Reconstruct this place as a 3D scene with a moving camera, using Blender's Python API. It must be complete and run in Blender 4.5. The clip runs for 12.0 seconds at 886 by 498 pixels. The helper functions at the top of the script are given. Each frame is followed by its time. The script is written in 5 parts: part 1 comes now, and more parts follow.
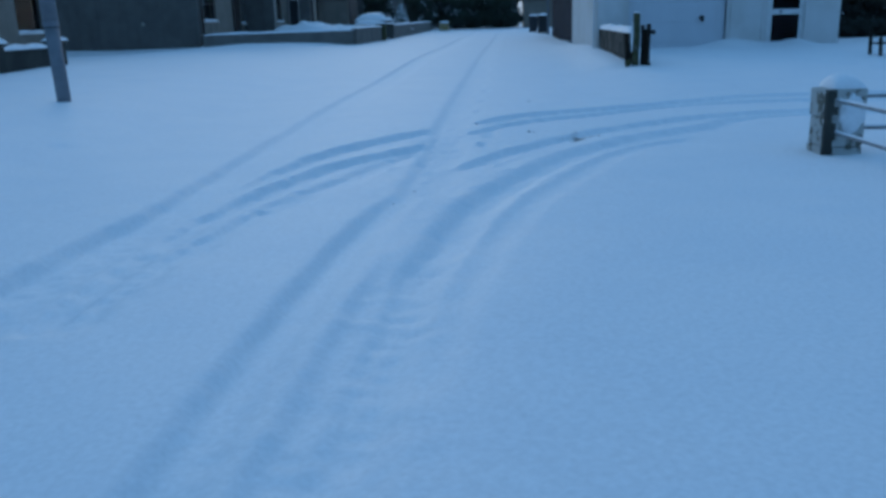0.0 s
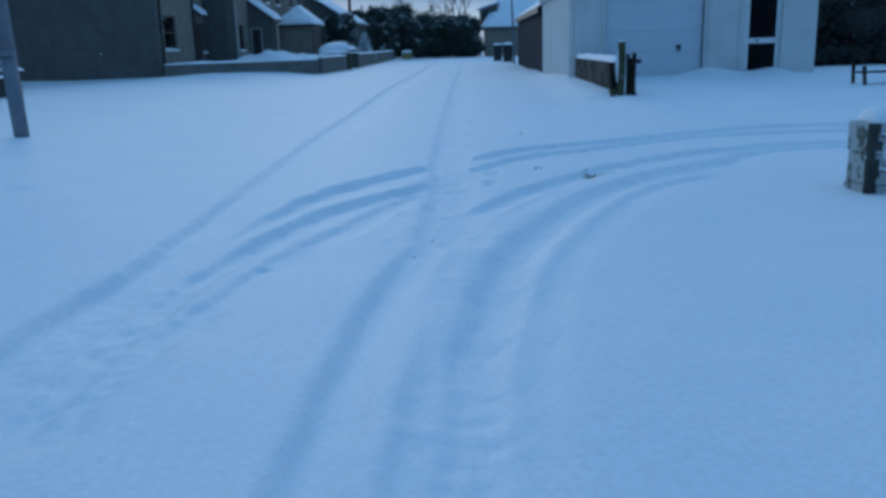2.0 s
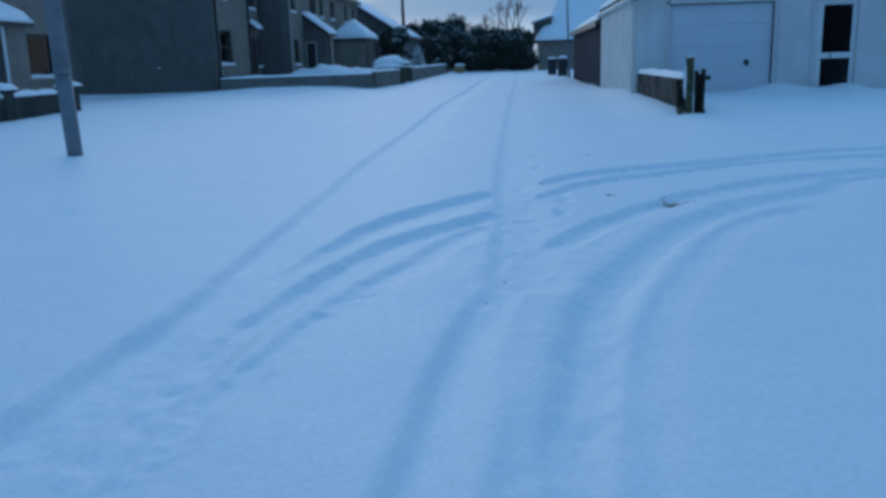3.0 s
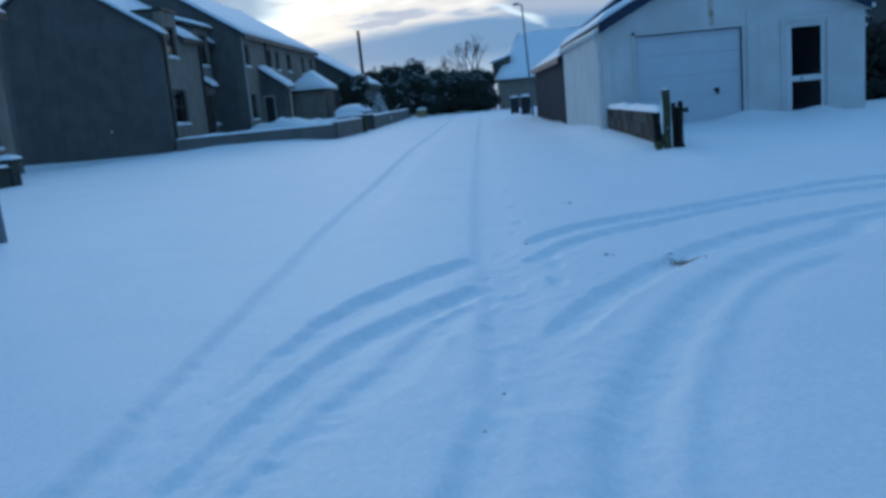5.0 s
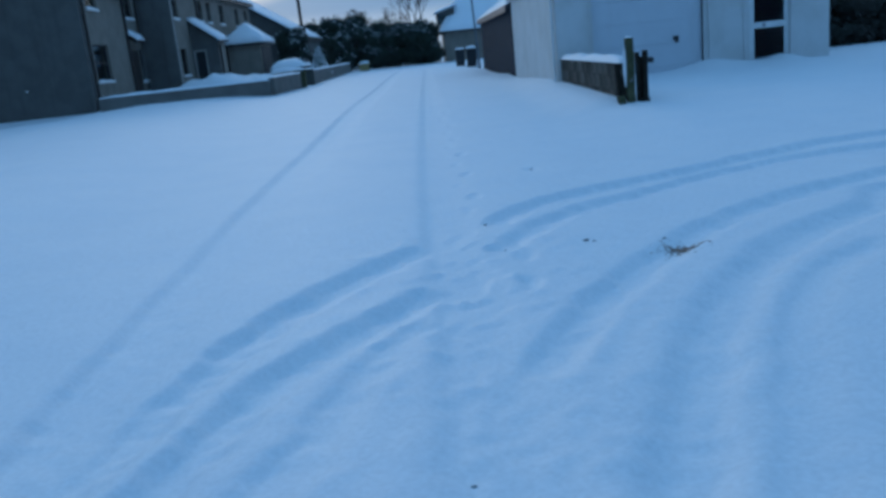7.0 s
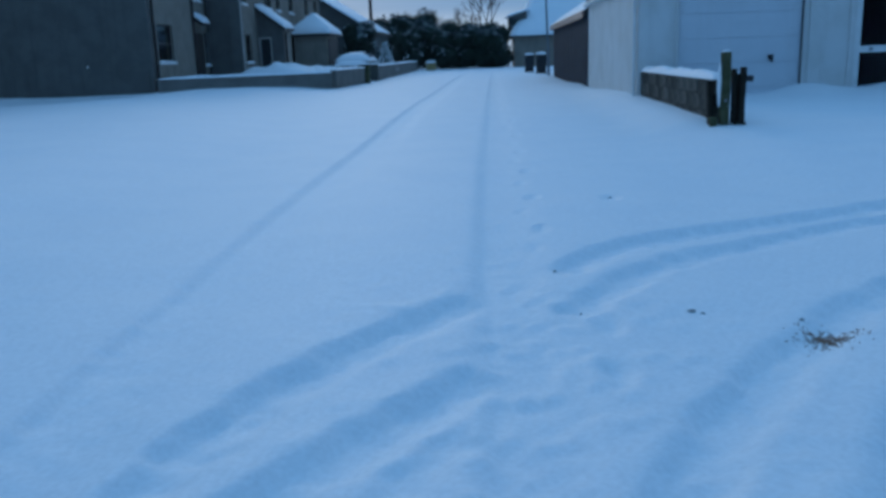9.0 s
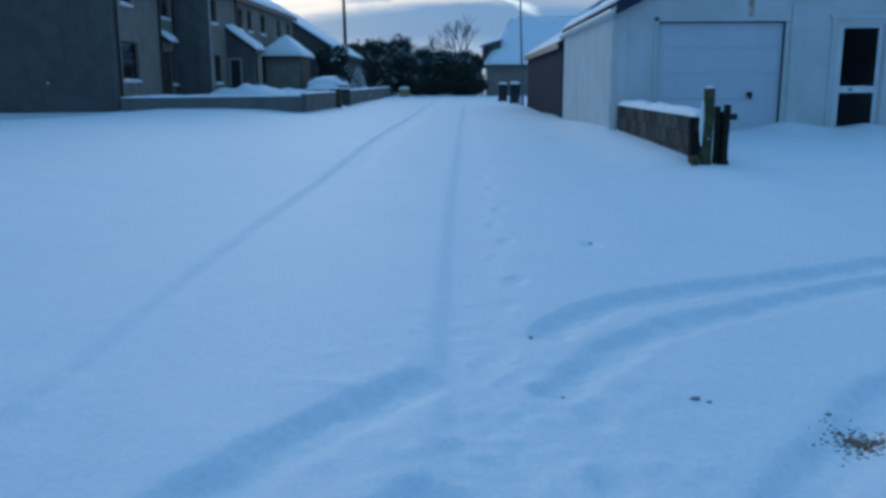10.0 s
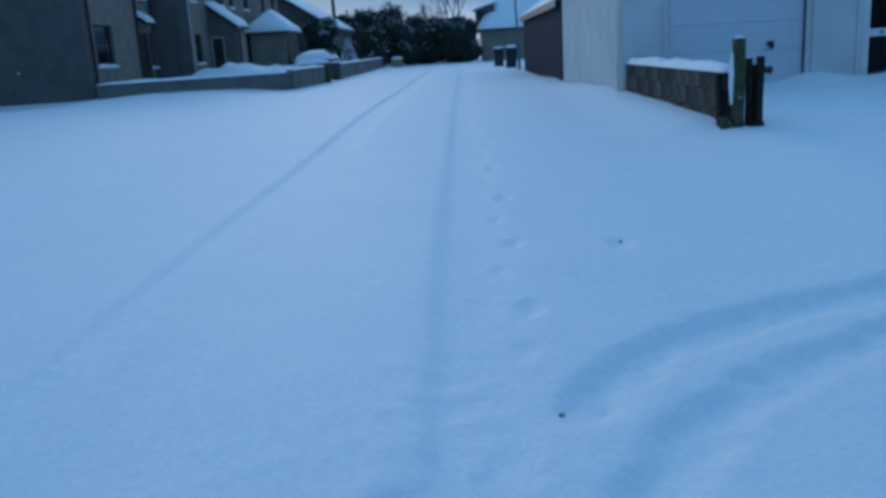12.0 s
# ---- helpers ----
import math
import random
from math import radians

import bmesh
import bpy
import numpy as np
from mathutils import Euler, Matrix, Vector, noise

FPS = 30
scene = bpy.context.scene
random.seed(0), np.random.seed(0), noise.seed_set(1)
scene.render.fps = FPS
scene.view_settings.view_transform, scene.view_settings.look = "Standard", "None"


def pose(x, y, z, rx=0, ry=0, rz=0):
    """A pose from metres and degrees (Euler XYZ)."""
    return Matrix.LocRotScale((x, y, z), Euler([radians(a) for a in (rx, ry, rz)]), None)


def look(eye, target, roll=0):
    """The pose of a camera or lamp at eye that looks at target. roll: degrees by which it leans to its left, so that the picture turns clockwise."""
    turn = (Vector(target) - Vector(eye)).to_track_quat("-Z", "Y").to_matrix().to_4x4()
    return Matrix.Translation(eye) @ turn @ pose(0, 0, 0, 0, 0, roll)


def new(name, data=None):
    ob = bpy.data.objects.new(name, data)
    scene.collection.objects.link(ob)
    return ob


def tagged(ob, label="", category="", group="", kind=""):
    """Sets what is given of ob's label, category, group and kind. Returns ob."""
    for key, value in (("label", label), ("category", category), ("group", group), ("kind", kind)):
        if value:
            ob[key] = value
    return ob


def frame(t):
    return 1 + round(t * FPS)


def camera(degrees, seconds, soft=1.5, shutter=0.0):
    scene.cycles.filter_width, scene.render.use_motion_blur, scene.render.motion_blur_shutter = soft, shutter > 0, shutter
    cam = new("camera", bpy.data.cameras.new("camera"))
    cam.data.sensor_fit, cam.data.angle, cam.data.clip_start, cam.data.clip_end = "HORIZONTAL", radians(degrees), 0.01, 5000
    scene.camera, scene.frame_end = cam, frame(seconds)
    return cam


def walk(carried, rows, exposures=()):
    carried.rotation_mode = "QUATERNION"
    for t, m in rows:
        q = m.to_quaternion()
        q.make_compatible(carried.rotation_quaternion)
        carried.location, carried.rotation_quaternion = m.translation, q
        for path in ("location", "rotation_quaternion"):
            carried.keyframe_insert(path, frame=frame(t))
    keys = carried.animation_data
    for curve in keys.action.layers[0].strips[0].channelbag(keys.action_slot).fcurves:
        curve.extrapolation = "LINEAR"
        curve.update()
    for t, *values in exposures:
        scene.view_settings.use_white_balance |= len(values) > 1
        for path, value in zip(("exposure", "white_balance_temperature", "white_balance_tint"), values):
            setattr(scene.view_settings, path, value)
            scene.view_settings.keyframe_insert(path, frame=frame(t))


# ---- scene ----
cam = camera(56.3, 12.0, soft=3.4)
KELVIN, TINT = 5610, 3.8
PATH = [
    (0, (1.133, -0.294, 1.172), (0.965, 1.625, 0.634), -1.7),
    (0.5, (1.09, -0.123, 1.193), (0.74, 1.784, 0.703), -3.2),
    (1, (1.007, 0.047, 1.2), (0.586, 1.923, 0.649), -4.1),
    (1.5, (0.785, 0.256, 1.196), (0.645, 2.198, 0.741), -4.4),
    (2, (0.681, 0.405, 1.18), (0.609, 2.346, 0.703), -1.7),
    (2.5, (0.621, 0.687, 1.196), (0.524, 2.642, 0.787), -1.1),
    (3, (0.52, 0.918, 1.232), (0.331, 2.859, 0.787), -1.7),
    (3.2, (0.459, 1.029, 1.229), (0.33, 2.979, 0.803), -2.6),
    (4.8, (0.476, 1.86, 1.288), (0.304, 3.818, 0.918), -3.9),
    (5, (0.421, 1.957, 1.303), (0.302, 3.922, 0.952), -5.2),
    (5.5, (0.428, 2.273, 1.263), (0.309, 4.228, 0.86), -4.8),
    (6, (0.448, 2.603, 1.294), (0.369, 4.563, 0.906), -6.5),
    (6.5, (0.471, 3.018, 1.253), (0.388, 4.972, 0.832), -6.2),
    (7, (0.404, 3.276, 1.28), (0.4, 5.22, 0.811), -5.9),
    (7.2, (0.386, 3.406, 1.277), (0.347, 5.356, 0.835), -5.4),
    (8.8, (0.415, 4.484, 1.273), (0.378, 6.43, 0.814), -3.1),
    (9, (0.386, 4.579, 1.228), (0.257, 6.522, 0.774), -2.0),
    (9.5, (0.418, 4.907, 1.269), (0.25, 6.836, 0.769), -3.2),
    (10, (0.396, 5.283, 1.241), (0.34, 7.242, 0.846), -0.2),
    (10.5, (0.357, 5.517, 1.264), (0.387, 7.485, 0.909), -1.9),
    (11, (0.414, 5.882, 1.272), (0.146, 7.831, 0.911), -2.5),
    (11.5, (0.41, 6.269, 1.234), (0.166, 8.212, 0.824), -1.9),
    (12, (0.442, 6.658, 1.216), (0.373, 8.601, 0.749), -3.4),
]
walk(cam, [(t, look(eye, target, roll)) for t, eye, target, roll in PATH], [(0, -0.28, KELVIN, TINT), (1.2, -0.25, KELVIN, TINT), (2.3, -0.16, KELVIN, TINT), (12, -0.16, KELVIN, TINT)])

# ---- world, sun ----
SUN_AZ, SUN_EL = -19.0, 16.0   # degrees west of the road's direction, height
sun_dir = Vector((math.sin(radians(SUN_AZ)) * math.cos(radians(SUN_EL)), math.cos(radians(SUN_AZ)) * math.cos(radians(SUN_EL)), math.sin(radians(SUN_EL))))
sun = new("sun", bpy.data.lights.new("sun", "SUN"))
sun.data.energy, sun.data.angle, sun.data.color = 0.5, radians(30), (1.0, 0.93, 0.82)
sun.matrix_world = look(sun_dir * 100, (0, 0, 0))


def nodes_of(tree):
    tree.nodes.clear()

    def add(kind, **inputs):
        n = tree.nodes.new(kind)
        for k, v in inputs.items():
            n.inputs[k.replace("_", " ")].default_value = v
        return n
    return add, tree.links.new


def maths(add, link, op, a, b=None, c=None, clamp=False):
    n = add("ShaderNodeMath")
    n.operation, n.use_clamp = op, clamp
    for i, v in enumerate((a, b, c)):
        if v is None:
            continue
        if isinstance(v, (int, float)):
            n.inputs[i].default_value = v
        else:
            link(v, n.inputs[i])
    return n.outputs[0]


def mixed(add, link, fac, a, b):
    n = add("ShaderNodeMix")
    n.data_type = "RGBA"
    for sock, v in ((n.inputs[0], fac), (n.inputs[6], a), (n.inputs[7], b)):
        if isinstance(v, (int, float)):
            sock.default_value = v
        elif isinstance(v, tuple):
            sock.default_value = (*v, 1)
        else:
            link(v, sock)
    return n.outputs[2]


def stepped(add, link, v, lo, hi):
    n = add("ShaderNodeMapRange")
    n.interpolation_type = "SMOOTHSTEP"
    link(v, n.inputs["Value"])
    n.inputs["From Min"].default_value, n.inputs["From Max"].default_value = lo, hi
    return n.outputs["Result"]


def make_world():
    world = bpy.data.worlds.new("winter_dusk")
    scene.world = world
    world.use_nodes = True
    add, link = nodes_of(world.node_tree)
    sky = add("ShaderNodeTexSky")
    sky.sky_type, sky.sun_disc = "NISHITA", False
    sky.sun_elevation, sky.sun_rotation = radians(6), radians(SUN_AZ)
    sky.air_density, sky.dust_density, sky.ozone_density = 1.0, 1.5, 3.0
    coord = add("ShaderNodeTexCoord")
    split = add("ShaderNodeSeparateXYZ")
    link(coord.outputs["Generated"], split.inputs[0])
    x, y, z = split.outputs
    az = maths(add, link, "ARCTAN2", x, y)
    up = maths(add, link, "MAXIMUM", z, 0.0)
    # cloud field in azimuth and height, flattened towards the horizon
    place = add("ShaderNodeCombineXYZ")
    link(maths(add, link, "MULTIPLY", az, 5.0), place.inputs[0])
    link(maths(add, link, "MULTIPLY", up, 22.0), place.inputs[1])
    streaks = add("ShaderNodeTexNoise", Scale=1.0, Detail=6.0, Roughness=0.55)
    link(place.outputs[0], streaks.inputs["Vector"])
    broad = add("ShaderNodeTexNoise", Scale=2.2, Detail=4.0)
    link(coord.outputs["Generated"], broad.inputs["Vector"])
    s, bro = streaks.outputs["Fac"], broad.outputs["Fac"]
    # grey-blue overcast above, brighter break low in the direction of the sun
    sky_part = add("ShaderNodeVectorMath")
    sky_part.operation = "SCALE"
    link(sky.outputs[0], sky_part.inputs[0])
    sky_part.inputs["Scale"].default_value = 0.10
    off = maths(add, link, "SUBTRACT", az, radians(SUN_AZ))
    near = maths(add, link, "POWER", 2.718, maths(add, link, "MULTIPLY", maths(add, link, "MULTIPLY", off, off), -1.1))
    low = maths(add, link, "POWER", 2.718, maths(add, link, "MULTIPLY", up, -3.0))
    glow = maths(add, link, "MULTIPLY", near, low)
    cover = mixed(add, link, stepped(add, link, bro, 0.35, 0.65), (0.205, 0.445, 0.80), (0.24, 0.495, 0.845))
    away = maths(add, link, "MULTIPLY", maths(add, link, "SUBTRACT", 1.0, near), maths(add, link, "POWER", 2.718, maths(add, link, "MULTIPLY", up, -2.2)))
    cover = mixed(add, link, maths(add, link, "MULTIPLY", away, 0.95), cover, (0.05, 0.085, 0.20))
    lit = mixed(add, link, stepped(add, link, s, 0.40, 0.57), (0.60, 0.60, 0.68), (1.68, 1.67, 1.54))
    blush = maths(add, link, "MULTIPLY", stepped(add, link, s, 0.42, 0.49), maths(add, link, "SUBTRACT", 1.0, stepped(add, link, s, 0.51, 0.58)))
    lit = mixed(add, link, maths(add, link, "MULTIPLY", blush, 0.75), lit, (1.15, 0.93, 0.76))
    # the long bank lying above the horizon
    edge = maths(add, link, "ADD", 0.090, maths(add, link, "MULTIPLY", maths(add, link, "SUBTRACT", s, 0.5), 0.045))
    hump = maths(add, link, "MULTIPLY", maths(add, link, "POWER", maths(add, link, "ADD", az, -0.02), 2.0), -0.45)
    edge = maths(add, link, "ADD", edge, hump)
    above = stepped(add, link, maths(add, link, "SUBTRACT", up, edge), -0.006, 0.012)
    under = stepped(add, link, maths(add, link, "SUBTRACT", 0.045, up), -0.012, 0.015)
    bank = mixed(add, link, maths(add, link, "MULTIPLY", under, 0.45), (0.190, 0.340, 0.560), (0.80, 0.86, 0.92))
    bank = mixed(add, link, maths(add, link, "MULTIPLY", stepped(add, link, bro, 0.42, 0.6), 0.35), bank, (0.29, 0.41, 0.59))
    # lilac veil east of the break, blue-grey cloud over its west end, a bright slit between veil and bank
    soft_up = maths(add, link, "ADD", up, maths(add, link, "MULTIPLY", maths(add, link, "SUBTRACT", s, 0.5), 0.05))
    veil = maths(add, link, "MULTIPLY", stepped(add, link, az, 0.01, 0.06), maths(add, link, "SUBTRACT", 1.0, stepped(add, link, az, 0.18, 0.35)))
    lit = mixed(add, link, maths(add, link, "MULTIPLY", veil, 0.85), lit, (0.46, 0.49, 0.60))
    west = maths(add, link, "MULTIPLY", stepped(add, link, maths(add, link, "MULTIPLY", az, -1.0), 0.19, 0.26), stepped(add, link, soft_up, 0.098, 0.122))
    lit = mixed(add, link, maths(add, link, "MULTIPLY", west, 0.9), lit, (0.20, 0.345, 0.54))
    fall = maths(add, link, "ADD", soft_up, maths(add, link, "MULTIPLY", az, 0.45))
    slit = maths(add, link, "MULTIPLY", stepped(add, link, fall, 0.107, 0.112), maths(add, link, "SUBTRACT", 1.0, stepped(add, link, fall, 0.113, 0.119)))
    slit = maths(add, link, "MULTIPLY", slit, maths(add, link, "MULTIPLY", stepped(add, link, az, 0.015, 0.035), maths(add, link, "SUBTRACT", 1.0, stepped(add, link, az, 0.065, 0.09))))
    lit = mixed(add, link, above, bank, lit)
    lit = mixed(add, link, slit, lit, (0.95, 1.02, 1.05))
    clouds = mixed(add, link, maths(add, link, "MULTIPLY", glow, 1.45, clamp=True), cover, lit)
    total = mixed(add, link, 0.93, sky_part.outputs[0], clouds)
    back = add("ShaderNodeBackground", Strength=1.0)
    link(total, back.inputs["Color"])
    link(back.outputs[0], add("ShaderNodeOutputWorld").inputs["Surface"])


make_world()

# ---- materials ----


def mat(name, colour, other=None, rough=0.8, scale=6.0, fine=60.0, bump=0.2, depth=0.01, metal=0.0, streak=0.0, streak_colour=(0.2, 0.2, 0.18), per_piece=0.0, spread=(0.35, 0.65)):
    """A procedural surface: two colours mixed by broad noise, fine grain in colour and relief, runs of dirt down it."""
    m = bpy.data.materials.new(name)
    m.use_nodes = True
    add, link = nodes_of(m.node_tree)
    coord = add("ShaderNodeTexCoord").outputs["Object"]
    big = add("ShaderNodeTexNoise", Scale=scale, Detail=5.0, Roughness=0.6)
    small = add("ShaderNodeTexNoise", Scale=fine, Detail=4.0, Roughness=0.65)
    link(coord, big.inputs["Vector"])
    link(coord, small.inputs["Vector"])
    other = other or tuple(c * 0.8 for c in colour)
    c = mixed(add, link, stepped(add, link, big.outputs["Fac"], *spread), colour, other)
    grain = maths(add, link, "ADD", 0.82, maths(add, link, "MULTIPLY", small.outputs["Fac"], 0.36))
    if per_piece:
        rnd = add("ShaderNodeObjectInfo").outputs["Random"]
        grain = maths(add, link, "MULTIPLY", grain, maths(add, link, "ADD", 1 - per_piece / 2, maths(add, link, "MULTIPLY", rnd, per_piece)))
    scaled = add("ShaderNodeVectorMath")
    scaled.operation = "SCALE"
    link(c, scaled.inputs[0])
    link(grain, scaled.inputs["Scale"])
    c = scaled.outputs[0]
    if streak:
        stretch = add("ShaderNodeMapping")
        stretch.inputs["Scale"].default_value = (5.0, 5.0, 0.35)
        link(coord, stretch.inputs["Vector"])
        runs = add("ShaderNodeTexNoise", Scale=1.0, Detail=5.0, Roughness=0.6)
        link(stretch.outputs[0], runs.inputs["Vector"])
        c = mixed(add, link, maths(add, link, "MULTIPLY", stepped(add, link, runs.outputs["Fac"], 0.5, 0.75), streak), c, streak_colour)
    b = add("ShaderNodeBsdfPrincipled", Roughness=rough, Metallic=metal)
    b.inputs["Specular IOR Level"].default_value = 0.15 if rough >= 0.85 else 0.5   # dry, porous surfaces hardly shine
    link(c, b.inputs["Base Color"])
    if bump:
        n = add("ShaderNodeBump", Strength=bump, Distance=depth)
        link(small.outputs["Fac"], n.inputs["Height"])
        link(n.outputs[0], b.inputs["Normal"])
    link(b.outputs[0], add("ShaderNodeOutputMaterial").inputs["Surface"])
    return m


SNOW = mat("snow", (0.86, 0.87, 0.88), (0.83, 0.85, 0.87), 0.62, 1.2, 38.0, 0.045, 0.006)
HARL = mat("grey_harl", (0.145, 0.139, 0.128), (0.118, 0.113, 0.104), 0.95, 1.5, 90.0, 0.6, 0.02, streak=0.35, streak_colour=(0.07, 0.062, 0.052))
# paler copy of the grey harl; on house fronts it paints in brighter light
HARL_PALE_LIT = mat("pale_or_lit_harl", (0.27, 0.24, 0.20), (0.23, 0.20, 0.165), 0.95, 1.5, 90.0, 0.6, 0.02, streak=0.3, streak_colour=(0.14, 0.125, 0.10))
HARL_DARK = mat("dark_shed_boards", (0.028, 0.041, 0.060), (0.021, 0.031, 0.046), 0.85, 2.0, 40.0, 0.3, 0.01, streak=0.3, streak_colour=(0.042, 0.048, 0.056))
WHITE = mat("white_masonry_paint", (0.67, 0.66, 0.64), (0.59, 0.58, 0.55), 0.8, 1.1, 70.0, 0.35, 0.01, streak=0.13, streak_colour=(0.45, 0.43, 0.38))
PANEL = mat("white_garage_door", (0.63, 0.65, 0.68), (0.59, 0.61, 0.64), 0.45, 0.9, 120.0, 0.05, 0.003, streak=0.18, streak_colour=(0.45, 0.44, 0.42))
TRIM = mat("white_trim", (0.75, 0.75, 0.73), (0.68, 0.68, 0.66), 0.5, 3.0, 60.0, 0.05)
BLUE = mat("blue_fascia", (0.012, 0.024, 0.062), (0.009, 0.018, 0.046), 0.4, 3.0, 40.0, 0.05)
BROWN = mat("dark_brown_trim", (0.035, 0.025, 0.02), (0.025, 0.02, 0.016), 0.5, 3.0, 40.0, 0.05)
SLATE = mat("roof_slate", (0.08, 0.08, 0.085), (0.06, 0.06, 0.065), 0.8, 3.0, 40.0, 0.3)
BLOCK = mat("concrete_block", (0.13, 0.12, 0.10), (0.07, 0.066, 0.058), 0.95, 4.0, 55.0, 0.8, 0.02, per_piece=0.9)
MORTAR = mat("mortar", (0.055, 0.052, 0.046), None, 0.95, 6.0, 60.0, 0.5)
COPING = mat("rendered_wall", (0.20, 0.188, 0.17), (0.16, 0.15, 0.135), 0.95, 1.5, 70.0, 0.5, 0.015, streak=0.3, streak_colour=(0.15, 0.14, 0.12))
WALL_DARK = mat("dark_rendered_wall", (0.075, 0.075, 0.066), (0.052, 0.052, 0.047), 0.95, 2.0, 70.0, 0.5, 0.015)
WOOD = mat("weathered_post", (0.10, 0.10, 0.055), (0.06, 0.065, 0.035), 0.9, 7.0, 80.0, 0.6, 0.01, streak=0.4, streak_colour=(0.04, 0.045, 0.02))
WOOD_DARK = mat("wet_black_timber", (0.03, 0.026, 0.02), (0.02, 0.018, 0.014), 0.85, 7.0, 60.0, 0.5, 0.01)
PILLAR = mat("flaking_white_pillar", (0.50, 0.50, 0.47), (0.17, 0.16, 0.13), 0.9, 9.0, 60.0, 0.7, 0.015, spread=(0.5, 0.6))
STEEL = mat("galvanised_steel", (0.21, 0.22, 0.24), (0.17, 0.18, 0.20), 0.5, 5.0, 60.0, 0.08, 0.004, metal=0.3)
RAIL = mat("grey_rail", (0.30, 0.31, 0.32), (0.20, 0.20, 0.20), 0.6, 9.0, 60.0, 0.2)
BLACK = mat("black_plastic", (0.015, 0.016, 0.02), (0.02, 0.02, 0.022), 0.5, 5.0, 60.0, 0.1)
RUST = mat("rust_stain", (0.36, 0.27, 0.17), (0.60, 0.56, 0.48), 0.9, 6.0, 50.0, 0.2)
LEAF = mat("dark_evergreen", (0.030, 0.042, 0.026), (0.018, 0.026, 0.018), 0.7, 1.2, 25.0, 0.1)
LEAF_BROWN = mat("brown_hedge", (0.035, 0.030, 0.022), (0.018, 0.022, 0.016), 0.8, 0.8, 25.0, 0.1)
FIR = mat("frosted_fir", (0.26, 0.28, 0.24), (0.14, 0.16, 0.13), 0.8, 3.0, 25.0, 0.1)
BARK = mat("bare_bark", (0.05, 0.042, 0.036), (0.035, 0.03, 0.026), 0.95, 5.0, 50.0, 0.4)
GRIT = mat("brown_grit", (0.30, 0.19, 0.14), (0.20, 0.13, 0.10), 0.95, 30.0, 120.0, 0.6, 0.004)
STONE = mat("dark_pebble", (0.42, 0.41, 0.40), (0.22, 0.22, 0.22), 0.9, 20.0, 80.0, 0.4)
YELLOW = mat("yellow_plastic", (0.32, 0.25, 0.10), (0.27, 0.21, 0.09), 0.5, 5.0, 60.0, 0.1)
CARPAINT = mat("dark_car_paint", (0.03, 0.035, 0.045), (0.025, 0.03, 0.04), 0.3, 3.0, 60.0, 0.0)
MARGIN = mat("pale_margin", (0.42, 0.40, 0.36), (0.36, 0.34, 0.31), 0.9, 2.0, 60.0, 0.3)
CURTAIN = mat("pale_curtain", (0.5, 0.48, 0.45), (0.42, 0.40, 0.38), 0.9, 4.0, 30.0, 0.2)


def glass_material():
    m = bpy.data.materials.new("window_glass")
    m.use_nodes = True
    add, link = nodes_of(m.node_tree)
    b = add("ShaderNodeBsdfPrincipled", Roughness=0.03, IOR=1.13)
    b.inputs["Base Color"].default_value = (0.75, 0.82, 0.85, 1)
    b.inputs["Transmission Weight"].default_value = 1.0
    link(b.outputs[0], add("ShaderNodeOutputMaterial").inputs["Surface"])
    return m


GLASS = glass_material()

# ---- mesh helpers ----
ORIGIN = {}


def thing(name, at, label, category, group="", kind=""):
    ob = new(name)
    ob.location = at
    ob.empty_display_size = 0.1
    ORIGIN[ob] = Vector(at)
    return tagged(ob, label, category, group, kind)


def part(name, bm, material, parent=None, label="", smooth=False):
    """Links a bmesh, in world places, as one mesh object under a thing or a part."""
    base = ORIGIN.get(parent, Vector((0, 0, 0)))
    bmesh.ops.translate(bm, verts=bm.verts, vec=-base)
    bmesh.ops.recalc_face_normals(bm, faces=bm.faces)
    me = bpy.data.meshes.new(name)
    bm.to_mesh(me)
    bm.free()
    me.materials.append(material)
    if smooth:
        me.polygons.foreach_set("use_smooth", [True] * len(me.polygons))
    ob = new(name, me)
    if parent:
        ob.parent = parent
    ORIGIN[ob] = base
    if label:
        tagged(ob, label)
    return ob


def solo(name, bm, material, at, label, category, group="", kind="", smooth=False):
    """A thing that is one mesh, with its origin at its base."""
    bmesh.ops.translate(bm, verts=bm.verts, vec=-Vector(at))
    ob = part(name, bm, material, None, "", smooth)
    ob.location = at
    ORIGIN[ob] = Vector(at)
    return tagged(ob, label, category, group, kind)


def box(bm, a, b, bev=0.0):
    t = bmesh.new()
    bmesh.ops.create_cube(t, size=1)
    for v in t.verts:
        v.co = Vector([(a[i] + b[i]) / 2 + v.co[i] * (b[i] - a[i]) for i in range(3)])
    if bev:
        bmesh.ops.bevel(t, geom=list(t.edges), offset=bev, segments=2, affect="EDGES", profile=0.6)
    me = bpy.data.meshes.new("t")
    t.to_mesh(me)
    t.free()
    bm.from_mesh(me)
    bpy.data.meshes.remove(me)
    return bm


def prism(bm, poly, vec):
    """A polygon pushed along vec."""
    lo = [bm.verts.new(p) for p in poly]
    hi = [bm.verts.new(Vector(p) + Vector(vec)) for p in poly]
    bm.faces.new(lo)
    bm.faces.new(hi[::-1])
    n = len(poly)
    for i in range(n):
        bm.faces.new((lo[i], lo[(i + 1) % n], hi[(i + 1) % n], hi[i]))
    return bm


